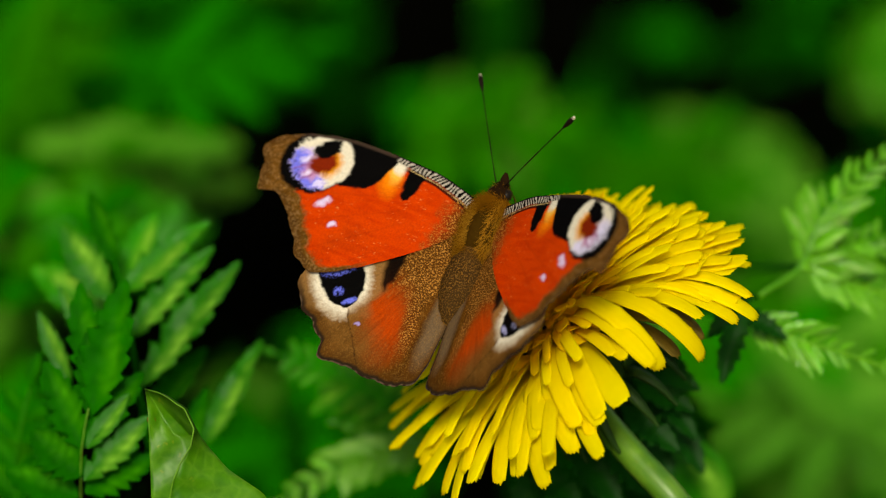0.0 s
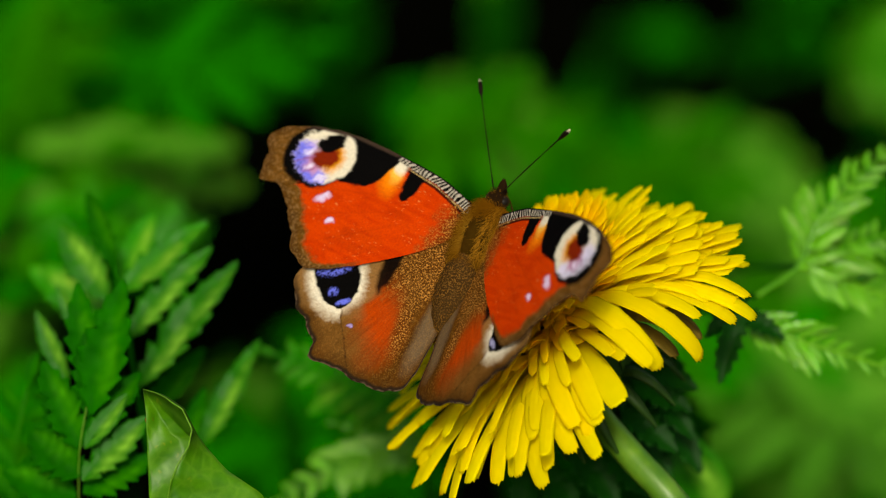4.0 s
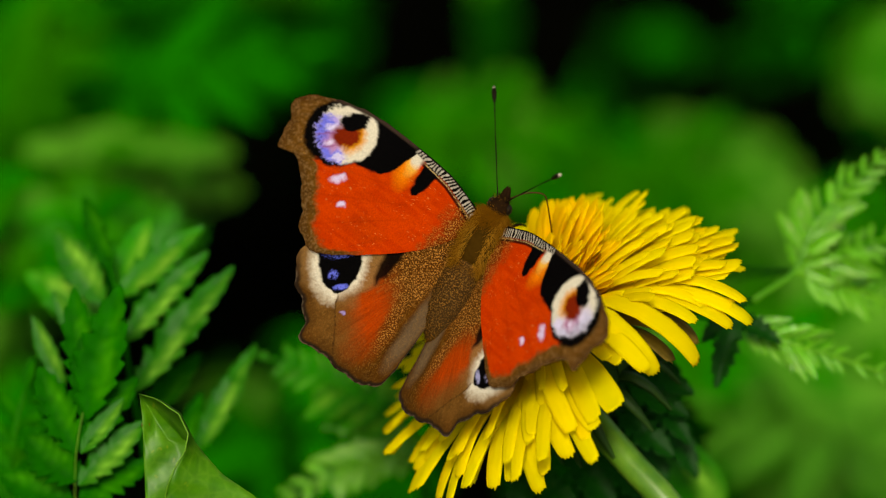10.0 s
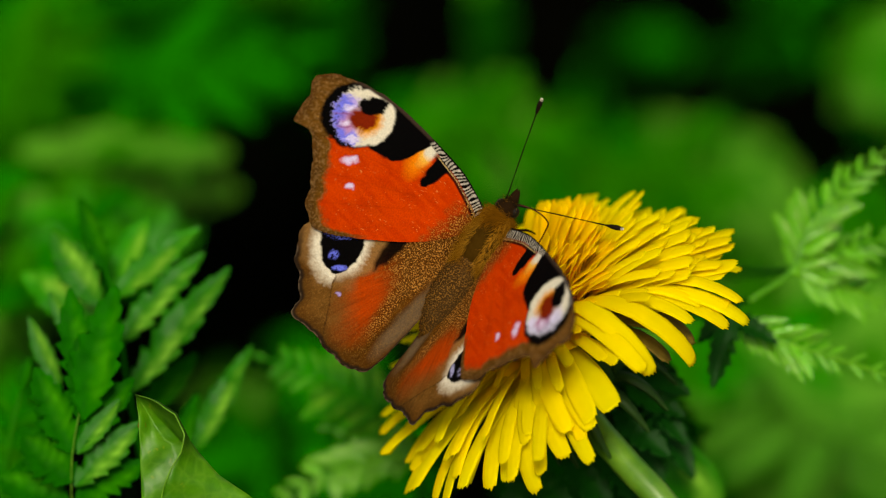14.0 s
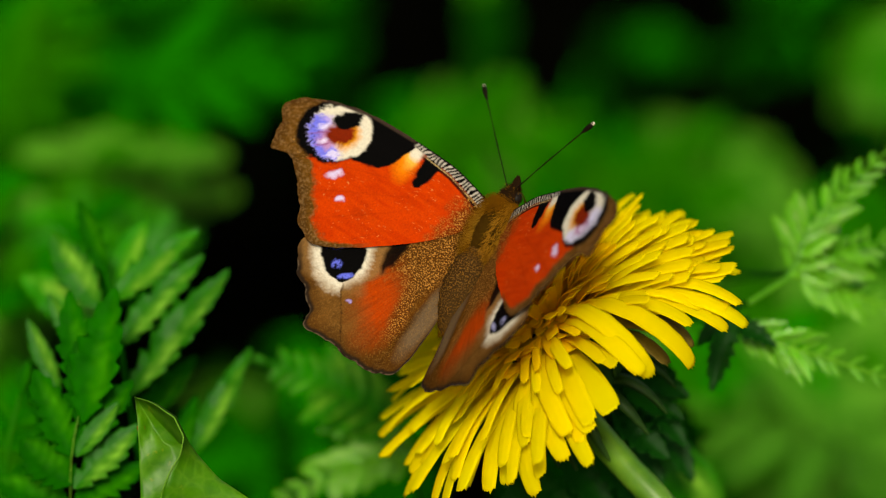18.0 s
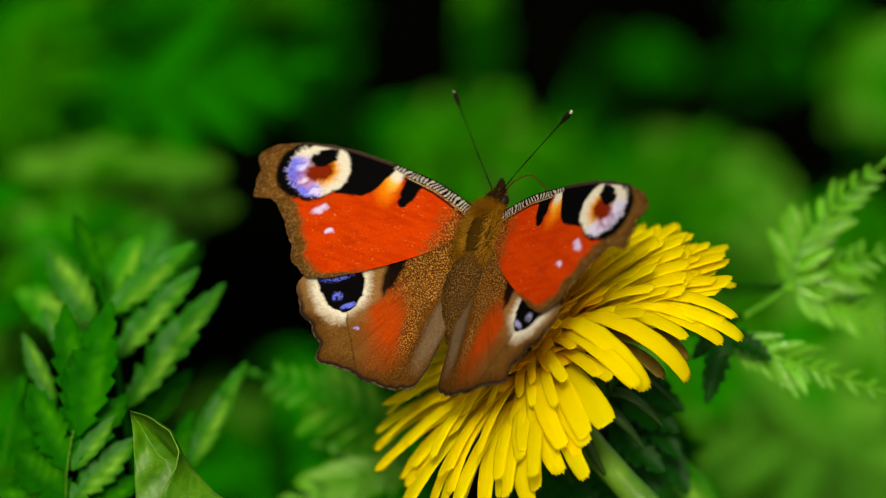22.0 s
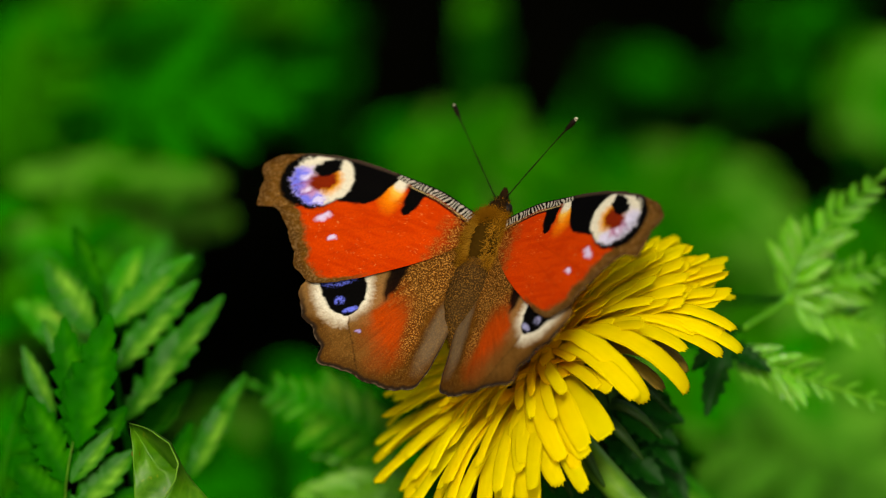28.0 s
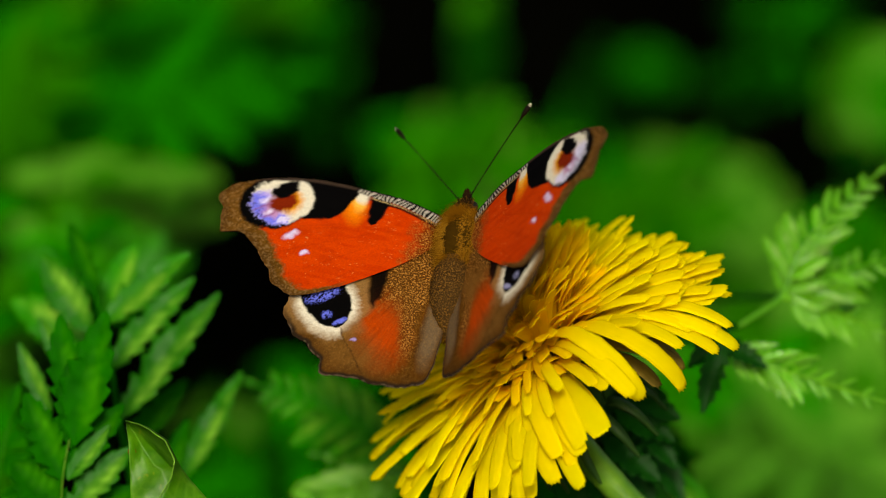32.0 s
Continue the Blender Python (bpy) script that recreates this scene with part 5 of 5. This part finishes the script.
# ---- movement ----
# seconds; place in metres and turn in degrees
BODY = [
    (0, 0.00463, 0.00102, 0.30109, 39.1, -5.4, -34.8), (0.5, 0.00437, 0.00088, 0.30086, 41.3, -6.4, -34.7), (1, 0.00448, 0.00082, 0.30079, 40.1, -5.3, -37.6),
    (1.5, 0.00443, 0.00075, 0.30067, 39.9, -4.8, -36.5), (2, 0.00481, 0.00073, 0.30061, 36.4, -3.7, -40.1), (2.5, 0.00464, 0.00071, 0.30061, 37.3, -3.5, -40.1),
    (3, 0.00469, 0.00051, 0.30044, 38.9, -1.0, -40.9), (3.5, 0.00442, 0.00056, 0.30044, 41.6, -3.3, -38.3), (5.5, 0.00435, 0.00045, 0.30045, 43.7, -2.5, -41.4),
    (6, 0.00442, 0.00033, 0.30039, 46.2, 8.0, -37.7), (6.5, 0.00412, 0.00043, 0.30069, 50.2, 17.7, -27.3), (7, 0.00427, 0.00037, 0.30061, 49.7, 20.2, -27.8),
    (7.5, 0.00452, 0.00031, 0.30041, 47.9, 21.0, -29.8), (8, 0.00457, 0.00030, 0.30044, 49.0, 19.9, -29.5), (8.5, 0.00510, 0.00039, 0.30059, 46.8, 14.4, -36.7),
    (9, 0.00503, 0.00033, 0.30054, 47.8, 10.8, -39.6), (9.5, 0.00511, 0.00033, 0.30051, 47.8, 11.5, -38.2), (10, 0.00472, 0.00041, 0.30050, 50.6, 15.7, -27.2),
    (10.5, 0.00495, 0.00047, 0.30059, 48.7, 22.3, -27.6), (11, 0.00510, 0.00052, 0.30067, 50.1, 21.8, -28.1), (11.5, 0.00497, 0.00049, 0.30060, 48.9, 21.6, -27.7),
    (12, 0.00499, 0.00058, 0.30072, 50.1, 19.2, -26.3), (12.5, 0.00492, 0.00053, 0.30067, 50.3, 19.6, -26.8), (13, 0.00515, 0.00040, 0.30042, 46.2, 13.3, -34.4),
    (13.5, 0.00545, 0.00031, 0.30031, 45.8, 11.0, -39.4), (14, 0.00573, 0.00046, 0.30057, 45.9, 16.2, -36.3), (14.5, 0.00555, 0.00061, 0.30078, 47.7, 21.3, -30.9),
    (16.5, 0.00621, 0.00123, 0.30156, 41.3, -2.3, -39.7), (17, 0.00635, 0.00133, 0.30167, 39.8, -2.9, -40.3), (17.5, 0.00710, 0.00147, 0.30191, 37.1, -2.3, -42.3),
    (18, 0.00695, 0.00142, 0.30185, 39.8, -3.1, -41.6), (18.5, 0.00662, 0.00168, 0.30228, 43.0, -5.6, -37.6), (19, 0.00690, 0.00201, 0.30266, 37.6, -7.7, -34.7),
    (19.5, 0.00741, 0.00218, 0.30282, 33.4, -9.6, -38.7), (20, 0.00721, 0.00216, 0.30278, 32.8, -9.6, -38.3), (20.5, 0.00709, 0.00207, 0.30263, 31.5, -9.6, -38.9),
    (21, 0.00689, 0.00206, 0.30265, 33.2, -9.3, -37.0), (21.5, 0.00663, 0.00216, 0.30279, 35.1, -9.4, -34.2), (22, 0.00657, 0.00218, 0.30283, 36.8, -10.0, -32.7),
    (22.5, 0.00695, 0.00238, 0.30307, 32.9, -10.4, -32.3), (23, 0.00724, 0.00254, 0.30320, 27.9, -10.4, -37.2), (23.5, 0.00737, 0.00258, 0.30330, 27.6, -9.8, -35.8),
    (24, 0.00729, 0.00250, 0.30321, 29.4, -8.6, -36.1), (24.5, 0.00732, 0.00248, 0.30315, 28.6, -9.3, -35.6), (25, 0.00720, 0.00249, 0.30320, 29.1, -9.2, -35.6),
    (25.5, 0.00717, 0.00261, 0.30342, 32.3, -9.7, -32.2), (27.5, 0.00701, 0.00248, 0.30328, 34.6, -9.6, -31.8), (28, 0.00705, 0.00258, 0.30331, 32.0, -10.2, -30.4),
    (28.5, 0.00707, 0.00256, 0.30321, 29.2, -10.8, -30.1), (29, 0.00690, 0.00253, 0.30319, 30.3, -11.2, -29.4), (29.5, 0.00672, 0.00254, 0.30312, 29.9, -11.3, -25.6),
    (30, 0.00652, 0.00272, 0.30327, 28.2, -14.7, -24.0), (30.5, 0.00603, 0.00269, 0.30314, 26.8, -16.9, -19.6), (31, 0.00439, 0.00255, 0.30294, 26.7, -19.0, -18.8),
    (31.5, 0.00383, 0.00244, 0.30281, 29.6, -20.3, -20.5), (32, 0.00400, 0.00270, 0.30306, 25.1, -19.9, -19.9)]
WINGS = [
    (0, 18.9, 26.6, 1.1, -1.3, 16.8, 24.5, -1.8, 2.6), (0.5, 20.0, 26.8, 3.1, -1.9, 17.9, 24.7, -0.1, 1.9), (1, 20.6, 26.9, 3.1, -1.8, 18.6, 24.9, -0.6, 2.3),
    (1.5, 19.9, 25.8, 2.4, -3.1, 17.9, 23.8, -0.7, 1.6), (2, 19.4, 24.7, 1.3, -3.0, 17.4, 22.8, -2.1, 1.5), (2.5, 18.1, 24.2, 2.2, -2.8, 16.2, 22.2, -2.7, 2.3),
    (3, 18.7, 27.1, 0.8, 0.1, 16.7, 25.2, -3.8, 3.1), (3.5, 18.9, 26.1, 2.9, -2.3, 16.9, 24.0, -1.4, 3.4), (5.5, 25.4, 29.8, 2.6, -1.8, 23.5, 27.9, -1.0, 4.4),
    (6, 40.7, 39.2, -0.7, 3.1, 38.7, 37.1, -3.4, 7.2), (6.5, 43.0, 39.6, -1.7, 3.1, 41.0, 37.8, -4.6, 6.2), (7, 40.1, 40.1, -1.9, 2.5, 38.3, 38.2, -4.7, 4.1),
    (7.5, 39.9, 40.4, -0.7, 1.1, 37.9, 38.5, -3.8, 3.3), (8, 40.2, 39.3, 1.0, -0.1, 38.2, 37.4, -2.6, 1.5), (8.5, 41.7, 41.0, 3.3, -1.2, 39.8, 39.0, -0.6, 0.8),
    (9, 43.2, 40.6, 4.4, -2.0, 41.3, 38.5, 1.2, 0.3), (9.5, 40.8, 41.7, 4.2, -2.8, 38.9, 39.8, 1.7, -0.8), (10, 40.0, 40.1, 7.4, -8.0, 38.6, 38.1, 4.7, -4.6),
    (10.5, 41.3, 40.0, 4.2, -5.7, 39.5, 37.9, 1.1, -2.8), (11, 41.1, 41.2, 5.4, -5.6, 39.3, 39.2, 1.7, -2.9), (11.5, 40.9, 40.7, 5.0, -6.9, 39.1, 38.7, 1.7, -4.8),
    (12, 41.2, 40.6, 7.4, -9.2, 39.5, 38.5, 4.3, -6.8), (12.5, 41.6, 39.7, 7.1, -7.9, 39.9, 37.6, 3.7, -5.6), (13, 43.1, 42.6, 8.2, -10.2, 41.5, 40.6, 5.8, -7.9),
    (13.5, 43.4, 42.1, 7.8, -8.6, 41.6, 40.1, 5.8, -6.3), (14, 45.4, 42.3, 7.9, -9.9, 43.7, 40.3, 5.5, -8.1), (14.5, 44.5, 39.7, 7.1, -8.5, 42.8, 37.6, 4.3, -5.8),
    (16.5, 18.6, 22.1, 4.5, 4.6, 16.6, 20.1, 2.8, 4.9), (17, 19.2, 21.2, 4.4, 3.6, 17.2, 19.3, 2.4, 3.8), (17.5, 30.4, 32.5, 4.0, 6.1, 28.4, 30.4, 2.7, 7.0),
    (18, 30.0, 31.3, 4.0, 5.6, 28.1, 29.2, 3.2, 6.6), (18.5, 21.5, 23.3, 2.5, 4.2, 19.5, 21.2, 1.9, 5.2), (19, 23.6, 25.1, 2.6, 2.6, 21.7, 22.6, 2.4, 4.0),
    (19.5, 32.3, 32.7, 3.6, 4.3, 30.3, 30.6, 2.5, 5.4), (20, 31.2, 31.7, 2.8, 3.4, 29.2, 29.6, 1.0, 5.3), (20.5, 25.3, 25.9, 1.7, 3.3, 23.3, 23.9, -1.2, 5.3),
    (21, 24.3, 24.6, 1.9, 3.0, 22.3, 22.6, -0.8, 4.8), (21.5, 22.7, 23.2, 2.4, 2.6, 20.6, 21.2, 0.0, 4.2), (22, 22.1, 22.5, 3.7, 2.7, 20.0, 20.5, 1.3, 4.6),
    (22.5, 22.6, 23.0, 2.3, 2.1, 20.6, 21.0, 0.6, 3.6), (23, 23.8, 23.9, 0.9, 3.1, 21.6, 21.8, -2.2, 5.0), (23.5, 23.9, 23.2, 1.9, 2.9, 21.9, 21.2, -1.8, 5.0),
    (24, 23.9, 24.7, 1.4, 3.8, 21.9, 22.7, -1.2, 5.7), (24.5, 24.2, 23.6, 2.2, 2.7, 22.1, 21.5, -0.8, 4.8), (25, 23.8, 23.7, 2.2, 2.6, 21.8, 21.7, -1.5, 4.7),
    (25.5, 26.8, 26.7, 2.8, 1.6, 24.7, 24.7, 0.0, 4.0), (27.5, 23.2, 23.5, 3.3, 1.7, 21.1, 21.6, 1.7, 4.2), (28, 19.7, 19.9, 4.0, 0.4, 17.6, 17.8, 1.9, 3.5),
    (28.5, 23.3, 23.6, 3.3, 1.0, 21.3, 21.6, 1.4, 3.3), (29, 21.9, 21.6, 4.0, 0.1, 19.8, 19.6, 1.9, 2.7), (29.5, 22.6, 20.8, 5.2, -0.8, 20.5, 18.8, 2.7, 1.8),
    (30, 24.3, 25.2, 5.6, -0.8, 22.1, 23.5, 2.9, 1.5), (30.5, 26.9, 26.7, 5.4, -1.8, 24.8, 24.7, 3.0, 1.4), (31, 19.7, 21.9, 4.4, -1.1, 17.5, 20.0, 1.5, 1.1),
    (31.5, 21.1, 23.2, 5.0, -0.2, 18.9, 21.2, 1.0, 1.9), (32, 27.1, 29.9, 4.1, 0.3, 24.8, 27.8, -0.6, 3.4)]
FEELER_LEFT = [
    (0, 10.6, 29.3), (1, 8.8, 28.1), (2, 8.4, 30.1), (3, 8.5, 32.1), (5.5, 8.6, 32.1), (6, 2.2, 35.6),
    (6.5, -7.8, 33.0), (7, -10.3, 33.7), (8, -9.1, 34.8), (8.5, -4.0, 36.5), (9, -2.2, 37.8), (9.5, -2.8, 36.3),
    (10, -11.5, 33.1), (10.5, -14.4, 32.5), (11, -14.5, 34.2), (11.5, -12.9, 34.4), (12, -13.2, 33.9), (12.5, -13.0, 34.1),
    (13, -5.7, 32.5), (13.5, -4.9, 32.8), (14, 35.9, 2.3), (14.5, 38.0, -68.1), (16.5, 5.7, 41.9), (17, 7.2, 42.7),
    (17.5, 7.4, 42.9), (18, 6.8, 42.0), (18.5, 8.4, 40.4), (19, 6.9, 37.0), (20, 8.3, 37.6), (20.5, 9.7, 38.0),
    (21, 9.5, 36.6), (21.5, 9.7, 37.0), (22, 12.3, 37.7), (23, 18.2, 41.0), (24, 12.7, 40.1), (25, 14.1, 39.6),
    (25.5, 17.7, 41.6), (28, 12.6, 39.4), (29, 11.5, 38.5), (30, 15.9, 45.7), (30.5, 11.1, 40.4), (31, 11.1, 39.0),
    (31.5, 11.2, 39.9), (32, 12.5, 41.4)]
FEELER_RIGHT = [
    (0, 29.2, -50.6), (1, 28.1, -53.8), (2, 28.2, -53.1), (3, 28.0, -48.0), (5.5, 32.1, -54.2), (6, 38.4, -45.4),
    (6.5, 46.6, -37.9), (7, 46.1, -34.8), (8, 46.7, -37.5), (8.5, 44.8, -46.6), (9, 40.5, -49.7), (9.5, 40.0, -49.7),
    (10, 52.7, -53.3), (10.5, 52.4, -46.4), (11, 50.7, -45.1), (11.5, 53.9, -45.3), (12, 55.0, -49.7), (12.5, 52.8, -47.9),
    (13, 48.5, -63.5), (13.5, 39.3, -62.6), (14, 5.6, -70.7), (14.5, -26.1, -67.9), (16.5, 24.4, -45.7), (17, 25.3, -45.5),
    (17.5, 25.2, -46.1), (18, 21.8, -44.8), (18.5, 24.9, -46.6), (19, 22.7, -50.0), (20, 19.2, -50.3), (20.5, 18.8, -49.8),
    (21, 18.5, -49.2), (21.5, 21.7, -47.9), (22, 25.6, -48.2), (23, 28.1, -50.1), (24, 24.7, -48.2), (25, 26.5, -47.7),
    (25.5, 31.4, -48.4), (28, 27.7, -49.7), (29, 26.6, -48.8), (30, 30.2, -49.8), (30.5, 27.8, -53.8), (31, 25.6, -54.7),
    (31.5, 23.6, -50.5), (32, 28.9, -55.2)]
TONGUE = [
    (0, -83.2, 10.2, 25.5), (5.5, -85.8, 14.1, 31.7), (6.5, -21.2, -51.4, -71.5), (7, -14.4, -34.3, -98.8), (8, -21.8, -51.4, -73.2),
    (8.5, -32.5, -46.9, -54.1), (9, -39.4, -45.1, -63.4), (10, -15.7, -47.8, -42.0), (11, -17.2, -49.1, -81.3), (11.5, -14.0, -51.2, -52.2),
    (12, -13.5, -50.3, -47.5), (13, -20.0, -41.3, -38.4), (13.5, -35.8, -40.7, -76.7), (14, -31.7, -48.4, -61.2), (16.5, -84.5, 11.8, 31.0),
    (21.5, -78.4, 11.3, 23.4), (22, 17.7, -27.0, -67.4), (22.5, -76.7, 10.3, 21.7), (25, -72.4, 9.0, 25.8), (25.5, 10.8, -28.2, -92.2),
    (27.5, -78.7, 10.1, 21.4), (32, -71.6, 11.5, 7.6)]


def motions():
    walk(BUG["bug"], [(t, pose(x, y, z, rx, ry, rz)) for t, x, y, z, rx, ry, rz in BODY])
    # wings: lift about the body's length, then swing in their own plane
    for i, (name, sx, root) in enumerate((("fore_left", -1, (2.0, 3.0, 1.5)), ("fore_right", 1, (2.0, 3.0, 1.5)), ("hind_left", -1, (2.0, -1.0, 1.15)), ("hind_right", 1, (2.0, -1.0, 1.15)))):
        rows = []
        for row in WINGS:
            lift, swing = (row[1 + i], row[3 + i]) if i < 2 else (row[3 + i], row[5 + i])
            rows.append((row[0], pose(sx * root[0] * MM, root[1] * MM, root[2] * MM, 0, -sx * lift, 0) @ pose(0, 0, 0, 0, 0, sx * swing)))
        walk(BUG[name], rows)
    for name, sx, rows in (("antenna_left", -1, FEELER_LEFT), ("antenna_right", 1, FEELER_RIGHT)):
        walk(BUG[name], [(t, pose(sx * 0.55 * MM, 6.5 * MM, 1.5 * MM, 0, 0, turn) @ pose(0, 0, 0, rise)) for t, rise, turn in rows])
    walk(BUG["tongue"], [(t, pose(0.2 * MM, 6.9 * MM, 0.2 * MM, rx, ry, rz)) for t, rx, ry, rz in TONGUE])


motions()
